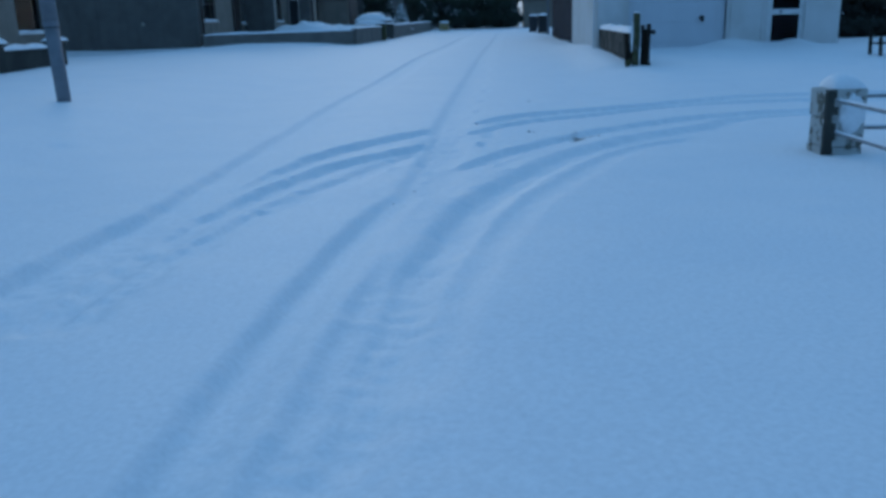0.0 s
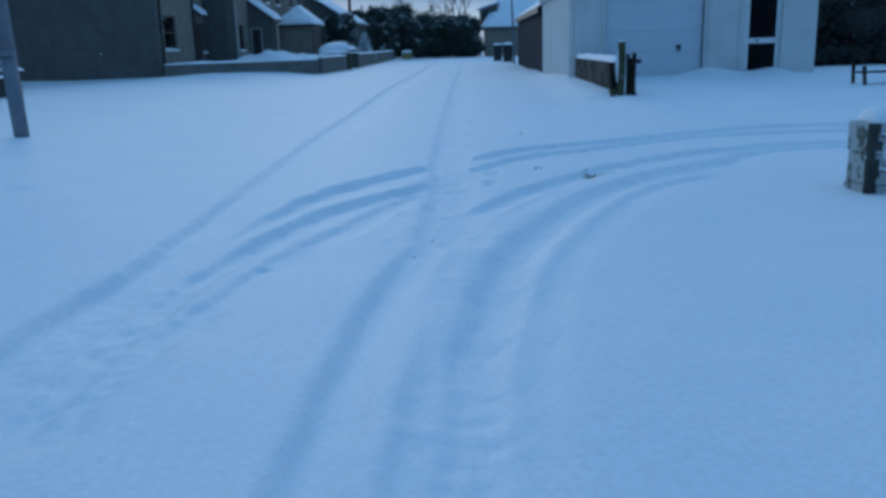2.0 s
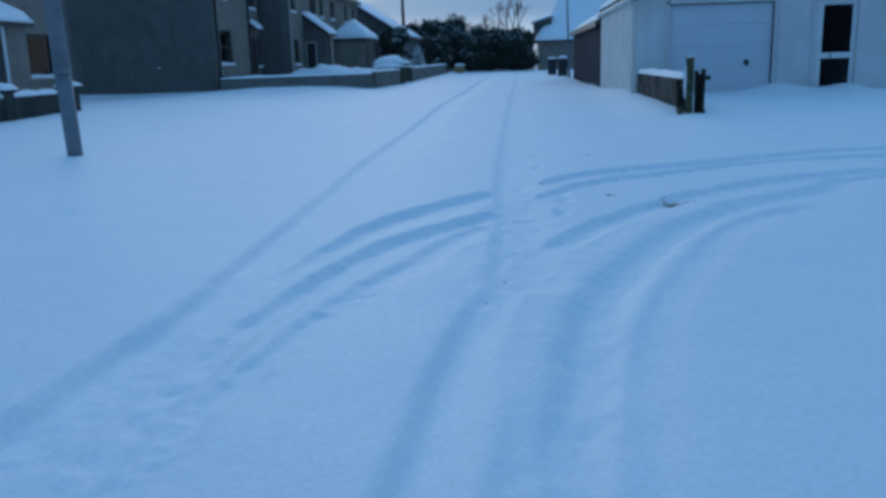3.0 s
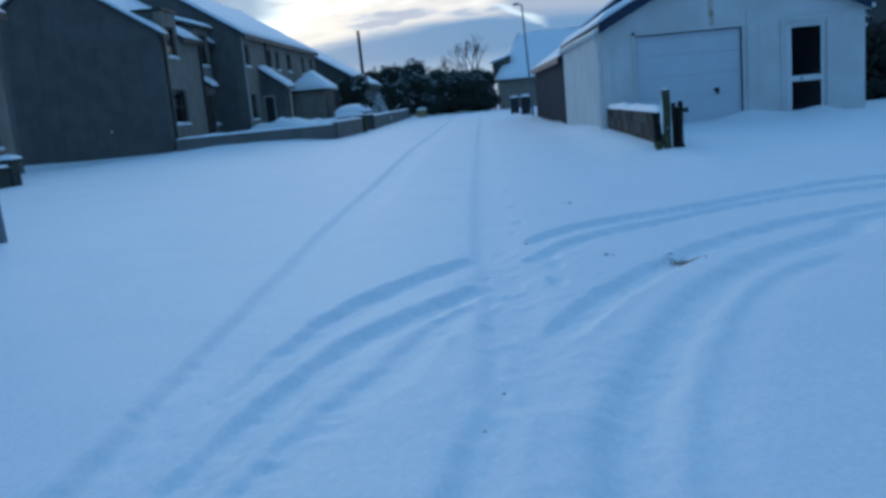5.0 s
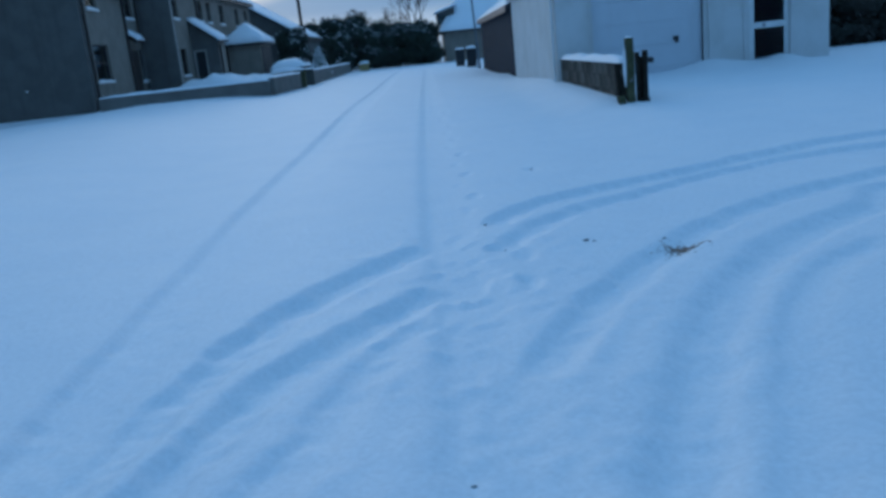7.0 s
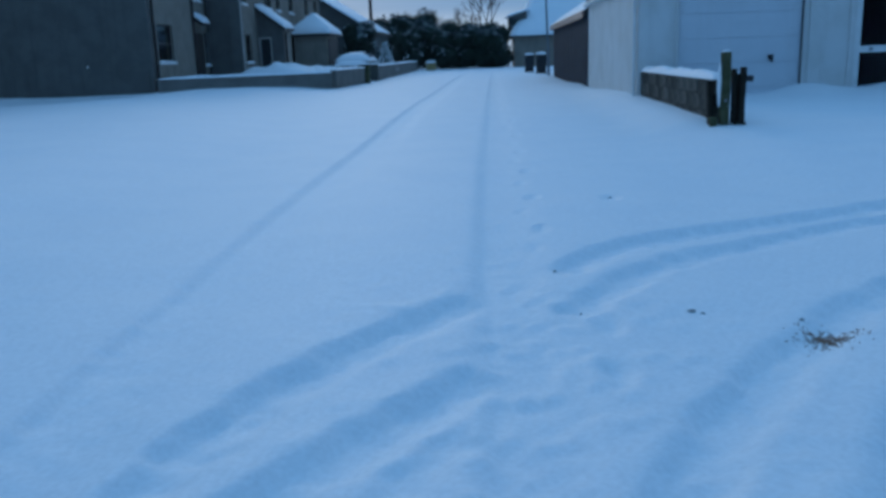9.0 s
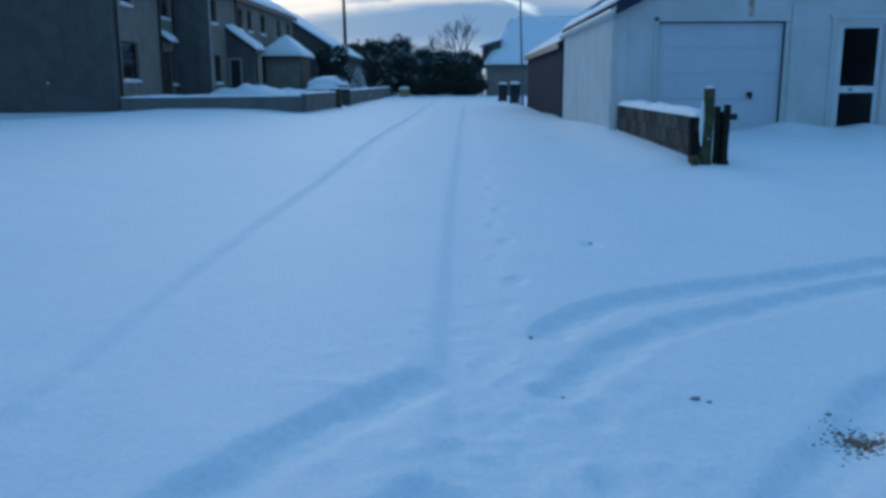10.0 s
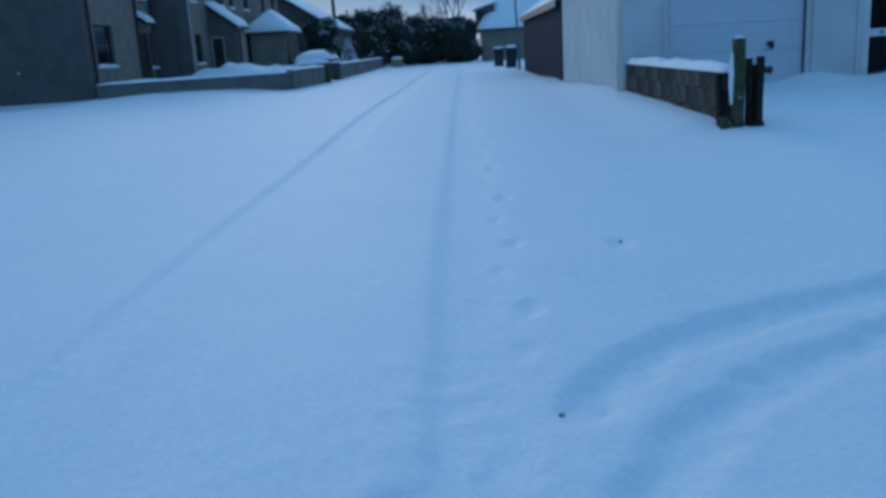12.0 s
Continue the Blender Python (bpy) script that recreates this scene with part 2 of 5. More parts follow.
def tube(bm, p, q, r, r2=None, seg=12):
    p, q = Vector(p), Vector(q)
    turn = (q - p).to_track_quat("Z", "Y").to_matrix()
    r2 = r if r2 is None else r2
    rings = []
    for c, rad in ((p, r), (q, r2)):
        rings.append([bm.verts.new(c + turn @ Vector((rad * math.cos(k * math.tau / seg), rad * math.sin(k * math.tau / seg), 0))) for k in range(seg)])
    for k in range(seg):
        bm.faces.new((rings[0][k], rings[0][(k + 1) % seg], rings[1][(k + 1) % seg], rings[1][k]))
    bm.faces.new(rings[0][::-1])
    bm.faces.new(rings[1])
    return bm


def B():
    return bmesh.new()


def snow_cap(bm, x0, x1, y0, y1, z, h, lip=0.03, res=0.08, seed=0.0, power=4.0, lump=0.5):
    """A cushion of snow lying on a flat top, rounded towards its edges and uneven."""
    x0, x1, y0, y1 = x0 - lip, x1 + lip, y0 - lip, y1 + lip
    nx, ny = max(6, min(60, int((x1 - x0) / res))), max(6, min(60, int((y1 - y0) / res)))
    grid = []
    for i in range(nx + 1):
        row = []
        for j in range(ny + 1):
            u, v = i / nx * 2 - 1, j / ny * 2 - 1
            x, y = x0 + (x1 - x0) * i / nx, y0 + (y1 - y0) * j / ny
            k = max(0.0, (1 - abs(u) ** power) * (1 - abs(v) ** power)) ** 0.5
            n = 1 - lump / 2 + lump * noise.noise((x * 2.3 + seed, y * 2.3, seed))
            row.append(bm.verts.new((x, y, z - 0.01 + h * k * n)))
        grid.append(row)
    for i in range(nx):
        for j in range(ny):
            bm.faces.new((grid[i][j], grid[i + 1][j], grid[i + 1][j + 1], grid[i][j + 1]))
    rim = [r[0] for r in grid] + grid[-1][1:] + [r[-1] for r in grid[::-1][1:]] + grid[0][::-1][1:-1]
    low = [bm.verts.new((v.co.x, v.co.y, z - 0.015)) for v in rim]
    for i in range(len(rim)):
        j = (i + 1) % len(rim)
        bm.faces.new((rim[i], low[i], low[j], rim[j]))
    bm.faces.new(low[::-1])
    return bm


def snow_slab(bm, a, b, c, d, thick, seed=0.0, nu=24, nv=12):
    """Snow on a roof slope: a, b along the eave, c, d along the ridge (c above b), uneven and rounded at its edges."""
    a, b, c, d = map(Vector, (a, b, c, d))
    top, bot = [], []
    for i in range(nu + 1):
        rt, rb = [], []
        for j in range(nv + 1):
            u, v = i / nu, j / nv
            p = (a.lerp(b, u)).lerp(d.lerp(c, u), v)
            k = min(1.0, min(u, 1 - u) * nu / 1.3 + 0.35) * min(1.0, v * nv / 1.3 + 0.45)
            h = thick * k * (0.9 + 0.35 * noise.noise((p.x * 0.9 + seed, p.y * 0.9, p.z)))
            rb.append(bm.verts.new(p + Vector((0, 0, 0.004))))
            rt.append(bm.verts.new(p + Vector((0, 0, h))))
        top.append(rt)
        bot.append(rb)
    for i in range(nu):
        for j in range(nv):
            bm.faces.new((top[i][j], top[i + 1][j], top[i + 1][j + 1], top[i][j + 1]))
            bm.faces.new((bot[i][j], bot[i][j + 1], bot[i + 1][j + 1], bot[i + 1][j]))
    for i in range(nu):
        for j, s in ((0, 1), (nv, -1)):
            bm.faces.new((bot[i][j], bot[i + 1][j], top[i + 1][j], top[i][j])[::s])
    for j in range(nv):
        for i, s in ((0, -1), (nu, 1)):
            bm.faces.new((bot[i][j], bot[i][j + 1], top[i][j + 1], top[i][j])[::s])
    return bm


def weld(bm):
    """Joins touching boxes into one shell and takes out the faces between them."""
    bmesh.ops.remove_doubles(bm, verts=bm.verts, dist=1e-4)
    seen, twice = {}, []
    for f in bm.faces:
        key = frozenset(v.index for v in f.verts)
        if key in seen:
            twice += [f, seen[key]]
        seen[key] = f
    bmesh.ops.delete(bm, geom=list(set(twice)), context="FACES_ONLY")
    return bm


def wall_panel(bm, axis, c0, c1, u0, u1, z0, z1, holes=()):
    """A wall between c0 and c1 along axis, u0 to u1 along the other, with openings (u0, u1, z0, z1)."""
    us = sorted({u0, u1, *[h[0] for h in holes], *[h[1] for h in holes]})
    zs = sorted({z0, z1, *[h[2] for h in holes], *[h[3] for h in holes]})
    for i in range(len(us) - 1):
        run = None
        for j in range(len(zs) - 1):
            um, zm = (us[i] + us[i + 1]) / 2, (zs[j] + zs[j + 1]) / 2
            if any(h[0] < um < h[1] and h[2] < zm < h[3] for h in holes):
                run = None
                continue
            a, b = (c0, us[i], zs[j]), (c1, us[i + 1], zs[j + 1])
            if axis == "y":
                a, b = (us[i], c0, zs[j]), (us[i + 1], c1, zs[j + 1])
            box(bm, a, b)
    return weld(bm)


def window(parent, axis, face, out, u0, u1, z0, z1, bars=1, frame_mat=None, snow=True, curtain=False, deep=0.10, sill=True):
    """A window in an opening; face: the wall's outer face, out: +1 or -1, the way it looks."""
    def at(c, u, z):
        return (c, u, z) if axis == "x" else (u, c, z)

    def bx(bm, c_in, c_out, a0, a1, b0, b1, bev=0.0):
        lo, hi = min(c_in, c_out), max(c_in, c_out)
        return box(bm, at(lo, a0, b0), at(hi, a1, b1), bev)
    f0, f1 = face - out * deep, face - out * (deep + 0.06)
    w = 0.06
    bm = B()
    bx(bm, f0, f1, u0, u1, z0, z0 + w)
    bx(bm, f0, f1, u0, u1, z1 - w, z1)
    bx(bm, f0, f1, u0, u0 + w, z0 + w, z1 - w)
    bx(bm, f0, f1, u1 - w, u1, z0 + w, z1 - w)
    for k in range(bars):
        zc = z0 + (z1 - z0) * (k + 1) / (bars + 1)
        bx(bm, f0, f1, u0 + w, u1 - w, zc - 0.025, zc + 0.025)
    win = part("window", bm, frame_mat or BROWN, parent)
    for k in range(bars + 1):
        za = z0 + w + (z1 - z0 - 2 * w) * k / (bars + 1)
        zb = z0 + w + (z1 - z0 - 2 * w) * (k + 1) / (bars + 1)
        pane = part("pane", bx(B(), f0 - out * 0.025, f0 - out * 0.031, u0 + w, u1 - w, za, zb), GLASS, win)
        pane.visible_shadow = False
    if sill:
        part("window_sill", bx(B(), face + out * 0.06, f0, u0 - 0.06, u1 + 0.06, z0 - 0.08, z0, 0.008), TRIM, win)
        if snow:
            lo, hi = min(face + out * 0.05, f0), max(face + out * 0.05, f0)
            a, b = at(lo, u0 - 0.05, 0), at(hi, u1 + 0.05, 0)
            part("sill_snow", snow_cap(B(), a[0], b[0], a[1], b[1], z0, 0.08, 0.0, 0.06, u0), SNOW, win, "snow lying on the sill", True)
    if curtain:
        bm = B()
        k = 14
        for i in range(k):
            a0, a1 = u0 + (u1 - u0) * 0.02 + (u1 - u0) * 0.5 * i / k, u0 + (u1 - u0) * 0.02 + (u1 - u0) * 0.5 * (i + 1) / k
            o = 0.02 if i % 2 else 0.0
            bx(bm, f1 - out * (0.10 + o), f1 - out * (0.115 + o), a0, a1, z0 - 0.05, z1)
        part("curtain", bm, CURTAIN, win)
    return win


# ---- ground: one sheet of snow with wheel ruts ----


def ss(a, b, v):
    t = np.clip((v - a) / (b - a), 0, 1)
    return t * t * (3 - 2 * t)


def hash_noise(x, y, seed=0):
    """Smooth value noise for arrays."""
    xi, yi = np.floor(x).astype(np.int64), np.floor(y).astype(np.int64)
    xf, yf = x - xi, y - yi

    def h(a, b):
        n = (a * 374761393 + b * 668265263 + seed * 974634777) & 0x7FFFFFFF
        n = ((n ^ (n >> 13)) * 1274126177) & 0x7FFFFFFF
        return ((n ^ (n >> 16)) & 0xFFFF) / 65535.0
    u, v = xf * xf * (3 - 2 * xf), yf * yf * (3 - 2 * yf)
    return (h(xi, yi) * (1 - u) + h(xi + 1, yi) * u) * (1 - v) + (h(xi, yi + 1) * (1 - u) + h(xi + 1, yi + 1) * u) * v - 0.5


def lie(x, y):
    """Height of the snow, before wheels and feet."""
    x, y = np.asarray(x, float), np.asarray(y, float)
    road = 0.10 * ss(12, 24, y)
    right = 0.16 * ss(2.2, 3.6, x) * ss(10, 16, y) * (1 - ss(23, 30, y) * (1 - ss(6, 10, x)))
    far = ss(15, 30, y)
    left = (0.23 + 0.01 * ss(15, 33, y) + 0.07 * ss(6, 9, -x) * (1 - ss(19, 28, y))) * ss(2.6 + 1.2 * far, 4.8 + 5.0 * far, -x) * ss(1, 7, y)
    left = left - 0.50 * ss(9.5, 17.0, -x) * ss(24, 33, y)
    garden = 0.45 * ss(6.0, 7.2, -x) * ss(35.5, 38.5, y - (x + 5.8) * 0.42)
    drift = np.exp(-((21.95 - y) / 0.9) ** 2) * ss(3.2, 4.2, x) * (1 - ss(9.2, 10.2, x)) * (0.03 + 0.17 * np.exp(-((x - 6.65) / 0.55) ** 2) + 0.13 * np.exp(-((x - 8.3) / 0.35) ** 2) + 0.06 * np.exp(-((x - 7.4) / 0.8) ** 2))
    side = 0.085 * np.exp(-((x - 3.25) / 0.55) ** 2) * ss(15.9, 16.7, y) * (1 - ss(27, 32, y))
    heap = 0.10 * np.exp(-((x - 2.9) / 0.8) ** 2 - ((y - 33) / 3.0) ** 2)
    scoop = -0.03 * np.exp(-((x + 4.8) ** 2 + (y - 10.4) ** 2) / 0.5) + 0.045 * np.exp(-((x - 3.86) ** 2 + (y - 6.9) ** 2) / 0.2)
    calm = 1 - ss(60, 120, np.abs(y)) * 0.9
    roll = 0.05 * hash_noise(x * 0.23, y * 0.23, 3) + 0.022 * hash_noise(x * 0.9, y * 0.9, 5) + 0.006 * hash_noise(x * 3.1, y * 3.1, 7)
    return road + right + left + garden + drift + side + heap - scoop + roll * calm


def spline(points, step=0.05):
    """A smooth line through a few points."""
    p = np.array(points, float)
    p = np.vstack([2 * p[0] - p[1], p, 2 * p[-1] - p[-2]])
    out = []
    for i in range(1, len(p) - 2):
        n = max(2, int(np.linalg.norm(p[i + 1] - p[i]) / step))
        t = np.linspace(0, 1, n, endpoint=False)[:, None]
        out.append(0.5 * (2 * p[i] + (p[i + 1] - p[i - 1]) * t + (2 * p[i - 1] - 5 * p[i] + 4 * p[i + 1] - p[i + 2]) * t ** 2 + (3 * p[i] - p[i - 1] - 3 * p[i + 1] + p[i + 2]) * t ** 3))
    return np.vstack(out + [p[-2:-1]])


# each rut: its steep edge, from near to far; depth near and far; width of the floor; how rough; how soft its edge
RUTS = [
    ([(0.34, 5.2), (0.34, 6.2), (0.32, 7.4), (0.27, 9.3), (0.24, 13.5), (0.24, 20), (0.25, 30), (0.3, 60)], 0.038, 0.027, 0.20, 0.60, 0.070),
    ([(-1.40, 0.0), (-1.40, 3.0), (-1.37, 4.3), (-1.32, 5.1), (-1.36, 6.4), (-1.42, 9.0), (-1.47, 12.0), (-1.49, 18), (-1.5, 30), (-1.5, 60)], 0.100, 0.036, 0.24, 0.40, 0.060),
    ([(0.62, 9.20), (0.78, 9.47), (1.10, 9.90), (1.65, 10.27), (2.35, 10.57), (3.5, 11.1), (4.8, 11.5), (8.0, 11.7)], 0.050, 0.040, 0.12, 0.90, 0.045),
    ([(0.57, 8.40), (0.72, 8.65), (0.98, 9.03), (1.35, 9.48), (2.2, 10.07), (3.1, 10.55), (4.2, 10.85), (8.0, 11.1)], 0.046, 0.038, 0.12, 0.90, 0.045),
    ([(-1.30, 4.9), (-1.16, 5.5), (-1.0, 6.2), (-0.85, 6.85), (-0.60, 7.57), (-0.25, 8.22), (0.03, 8.62), (0.32, 8.9)], 0.062, 0.052, 0.13, 0.80, 0.055),
    ([(-1.0, 2.6), (-1.0, 4.0), (-0.97, 4.75), (-0.85, 5.3), (-0.68, 6.02), (-0.45, 6.71), (-0.11, 7.28), (0.32, 7.9)], 0.075, 0.052, 0.13, 0.70, 0.050),
    ([(-0.86, 2.6), (-0.80, 3.5), (-0.66, 4.4), (-0.45, 5.4), (-0.23, 6.0), (-0.02, 6.8), (0.28, 7.38)], 0.042, 0.028, 0.11, 1.00, 0.045),
    ([(0.62, 6.28), (0.67, 6.5), (1.0, 7.16), (1.55, 7.98), (2.05, 8.58), (2.65, 9.1), (3.4, 9.47), (4.7, 9.92), (8.0, 10.3)], 0.050, 0.040, 0.12, 0.90, 0.050),
    ([(0.50, 0.8), (0.53, 2.2), (0.57, 3.46), (0.69, 4.3), (0.79, 5.0), (1.02, 5.72), (1.42, 6.68), (1.96, 7.6), (2.6, 8.28), (3.2, 8.72), (4.1, 9.5), (8.0, 10.0)], 0.050, 0.056, 0.15, 0.60, 0.075),
    ([(0.70, 2.0), (0.78, 3.1), (0.88, 3.8), (1.03, 4.55), (1.25, 5.3), (1.57, 6.1), (1.88, 6.8), (2.34, 7.45), (2.9, 7.9)], 0.020, 0.032, 0.10, 0.60, 0.050),
    ([(0.12, -1.0), (0.11, 1.5), (0.11, 2.85), (0.15, 4.05), (0.22, 4.8), (0.37, 5.57), (0.45, 5.8)], 0.055, 0.050, 0.10, 0.25, 0.045),
    ([(0.38, -1.0), (0.41, 1.5), (0.42, 2.9), (0.44, 3.6), (0.46, 4.3)], 0.045, 0.035, 0.10, 0.30, 0.050),
    ([(0.26, 8.85), (0.45, 9.08), (0.62, 9.27), (0.82, 9.50)], 0.020, 0.020, 0.10, 1.10, 0.060),
    ([(0.24, 7.82), (0.40, 8.08), (0.55, 8.34), (0.76, 8.68)], 0.020, 0.020, 0.10, 1.10, 0.060),
]
FEET = [(0.62, 9.9), (0.70, 10.45), (0.58, 11.15), (0.70, 11.8), (0.62, 12.6), (0.72, 13.4), (0.60, 14.3), (0.70, 15.2), (0.62, 16.2), (0.72, 17.3), (0.6, 18.4), (0.7, 19.6), (0.55, 8.2), (0.85, 7.7), (0.66, 7.3), (0.9, 8.3), (-3.4, 7.6), (1.36, 11.62), (0.28, 28.0)]


def rutted(x, y, z):
    """Presses the ruts and footprints into flat arrays of places."""
    press, heave = np.zeros_like(z), np.zeros_like(z)
    for pts, deep_near, deep_far, wide, rough, soft in RUTS:
        line = spline(pts)
        rise = 0.17 if wide < 0.19 else 0.35
        lo, hi = line.min(0) - 0.8, line.max(0) + 0.8
        pick = np.where((x > lo[0]) & (x < hi[0]) & (y > lo[1]) & (y < hi[1]))[0]
        for part_ in np.array_split(pick, max(1, len(pick) // 4000)):
            px, py = x[part_], y[part_]
            d2 = (px[:, None] - line[None, :, 0]) ** 2 + (py[:, None] - line[None, :, 1]) ** 2
            k = d2.argmin(1)
            k0, k1 = np.clip(k - 1, 0, len(line) - 1), np.clip(k + 1, 0, len(line) - 1)
            tx, ty = line[k1, 0] - line[k0, 0], line[k1, 1] - line[k0, 1]
            ln = np.hypot(tx, ty) + 1e-9
            tx, ty = tx / ln, ty / ln
            dx, dy = px - line[k, 0], py - line[k, 1]
            s = dx * ty - dy * tx
            along = dx * tx + dy * ty
            end = 1 - ss(0.0, 0.25, np.where((k == 0) | (k == len(line) - 1), np.abs(along), 0.0))
            run = np.minimum(1.0, k / min(len(line), 180))
            deep = deep_near + (deep_far - deep_near) * run
            fade = ss(0, 5, k) * ss(0, 26 if rough < 0.35 else 5, len(line) - 1 - k)
            wob = 0.045 * rough * hash_noise(px * 4.5, py * 4.5, 11) + 0.05 * rough * hash_noise(px * 12, py * 12, 13)
            s = s + wob
            down = ss(-soft, soft, s) * (1 - 0.85 * ss(wide, wide + rise, s)) * (1 - ss(wide + rise, wide + rise + 0.25, s))
            clods = 1 + 0.45 * rough * hash_noise(px * 17, py * 17, 17) + 0.2 * rough * hash_noise(px * 7, py * 7, 31)
            press[part_] = np.maximum(press[part_], deep * down * clods * end * fade)
            berm = np.exp(-((s + soft + 0.05) / 0.06) ** 2) * (0.6 + 1.2 * hash_noise(px * 3, py * 3, 19))
            heave[part_] = np.maximum(heave[part_], 0.10 * deep * berm * end * fade)
    for fx, fy in FEET:
        d = ((x - fx) / 0.075) ** 2 + ((y - fy) / 0.15) ** 2
        press = np.maximum(press, 0.034 * np.exp(-d * d))
    # kicked-up crumbs between the ruts where the wheels turned
    stir = np.exp(-((x - 0.6) / 1.1) ** 2 - ((y - 7.4) / 2.6) ** 2) + 0.8 * np.exp(-((x - 0.6) / 0.25) ** 2 - ((y - 1.5) / 2.5) ** 2)
    crumb = stir * 0.030 * np.maximum(0, hash_noise(x * 9, y * 8, 23) + hash_noise(x * 19, y * 17, 29) * 0.7)
    return z - press + heave + crumb


def lines(lo, fine_lo, fine_hi, hi, fine, grow, most=400.0):
    mid = list(np.arange(fine_lo, fine_hi, fine))
    up, down, s = [], [], fine
    v = mid[-1]
    while v < hi:
        s = min(s * grow, most)
        v += s
        up.append(v)
    s, v = fine, mid[0]
    while v > lo:
        s = min(s * grow, most)
        v -= s
        down.append(v)
    return np.array(down[::-1] + mid + up)


def make_ground():
    xs = lines(-1500, -1.9, 4.6, 1500, 0.03, 1.045)
    ys = lines(-1200, 1.2, 12.2, 2500, 0.032, 1.035)
    nx, ny = len(xs), len(ys)
    gx, gy = np.meshgrid(xs, ys)
    x, y = gx.ravel(), gy.ravel()
    z = rutted(x, y, lie(x, y))
    co = np.stack([x, y, z], 1)
    i = (np.arange(ny - 1)[:, None] * nx + np.arange(nx - 1)[None, :]).ravel()
    quads = np.stack([i, i + 1, i + nx + 1, i + nx], 1)
    me = bpy.data.meshes.new("ground")
    me.vertices.add(len(co))
    me.vertices.foreach_set("co", co.ravel())
    me.loops.add(quads.size)
    me.loops.foreach_set("vertex_index", quads.ravel())
    me.polygons.add(len(quads))
    me.polygons.foreach_set("loop_start", np.arange(0, quads.size, 4))
    me.update(calc_edges=True)
    me.polygons.foreach_set("use_smooth", np.ones(len(quads), bool))
    me.materials.append(SNOW)
    ob = new("ground", me)
    return tagged(ob, "snow-covered road and verges with wheel ruts and footprints", "ground", kind="structure")


make_ground()


def gz(x, y):
    return float(lie(x, y))


# ---- garage ----


def make_garage():
    g = thing("garage", (6.3, 26.3, 0.2), "white rendered garage with blue fascia and snowy gabled roof", "garage")
    x0, x1, y0, y1, e, zr = 3.30, 9.32, 21.93, 30.74, 2.62, 4.16
    xm = (x0 + x1) / 2
    door, pd = (4.11, 6.55, 0.0, 2.37), (7.55, 8.44, 0.15, 2.30)
    bm = wall_panel(B(), "y", y0, y0 + 0.2, x0, x1, -0.2, e, (door, pd))
    prism(bm, [(x0, y0, e), (x1, y0, e), (xm, y0, zr)], (0, 0.2, 0))
    part("wall", bm, WHITE, g)
    bm = wall_panel(B(), "y", y1 - 0.2, y1, x0, x1, -0.2, e)
    prism(bm, [(x0, y1 - 0.2, e), (x1, y1 - 0.2, e), (xm, y1 - 0.2, zr)], (0, 0.2, 0))
    part("wall", bm, WHITE, g)
    part("wall", box(B(), (x0, y0 + 0.2, -0.2), (x0 + 0.2, y1 - 0.2, e)), WHITE, g)
    part("wall", box(B(), (x1 - 0.2, y0 + 0.2, -0.2), (x1, y1 - 0.2, e)), WHITE, g)
    part("floor", box(B(), (x0 + 0.2, y0 + 0.2, -0.1), (x1 - 0.2, y1 - 0.2, -0.02)), COPING, g)
    # shallow pilaster beside the door and thin band around it
    part("pilaster", box(B(), (6.64, y0 - 0.035, -0.1), (6.88, y0 - 0.001, 2.72), 0.01), WHITE, g)
    part("pilaster", box(B(), (3.32, y0 - 0.03, -0.1), (3.52, y0 - 0.001, 2.60), 0.01), WHITE, g)
    part("door_surround", box(B(), (4.03, y0 - 0.02, -0.1), (4.105, y0 + 0.01, 2.45), 0.006), WHITE, g)
    bm = box(B(), (4.03, y0 - 0.02, 2.375), (6.635, y0 + 0.01, 2.45), 0.006)
    part("lintel", bm, WHITE, g)
    # rust run above the door
    bm = B()
    k = 9
    for i in range(k):
        z0, z1 = 2.46 + i * 0.07, 2.46 + (i + 1) * 0.07
        w = 0.055 * (0.7 + 0.6 * abs(math.sin(i * 1.7)))
        box(bm, (5.86 - w, y0 - 0.004, z0), (5.86 + w, y0 - 0.0005, z1))
    part("rust_streak", bm, RUST, g, "brown rust run down the wall")
    # sectional door
    dr = part("garage_door", box(B(), (4.11, y0 + 0.135, -0.1), (6.55, y0 + 0.15, 2.37)), PANEL, g, "white sectional up-and-over door")
    for i in range(5):
        z0 = -0.1 + i * 0.494
        part("panel", box(B(), (4.125, y0 + 0.10, z0 + 0.002), (6.535, y0 + 0.135, z0 + 0.492), 0.004), PANEL, dr)
    part("door_seal", box(B(), (6.528, y0 + 0.06, -0.1), (6.55, y0 + 0.10, 2.37)), BLACK, dr)
    part("door_seal", box(B(), (4.11, y0 + 0.06, 2.345), (6.528, y0 + 0.10, 2.37)), BLACK, dr)
    bm = box(B(), (5.90, y0 + 0.08, 0.95), (6.02, y0 + 0.099, 1.03), 0.008)
    tube(bm, (5.96, y0 + 0.08, 0.98), (5.96, y0 + 0.03, 0.98), 0.02)
    box(bm, (5.925, y0 + 0.015, 0.89), (5.995, y0 + 0.04, 1.005), 0.01)
    part("handle", bm, BLACK, dr, "black turning handle with plate")
    # side door with two panes
    d2 = part("side_door", B_frame(7.55, 8.44, 0.15, 2.30, y0 + 0.06, y0 + 0.11, ((7.68, 8.35, 0.22, 1.01), (7.68, 8.35, 1.14, 2.24))), TRIM, g, "white door with two dark glass panes")
    for z0, z1 in ((0.22, 1.01), (1.14, 2.24)):
        p = part("pane", box(B(), (7.68, y0 + 0.08, z0), (8.35, y0 + 0.087, z1)), GLASS, d2)
        p.visible_shadow = False
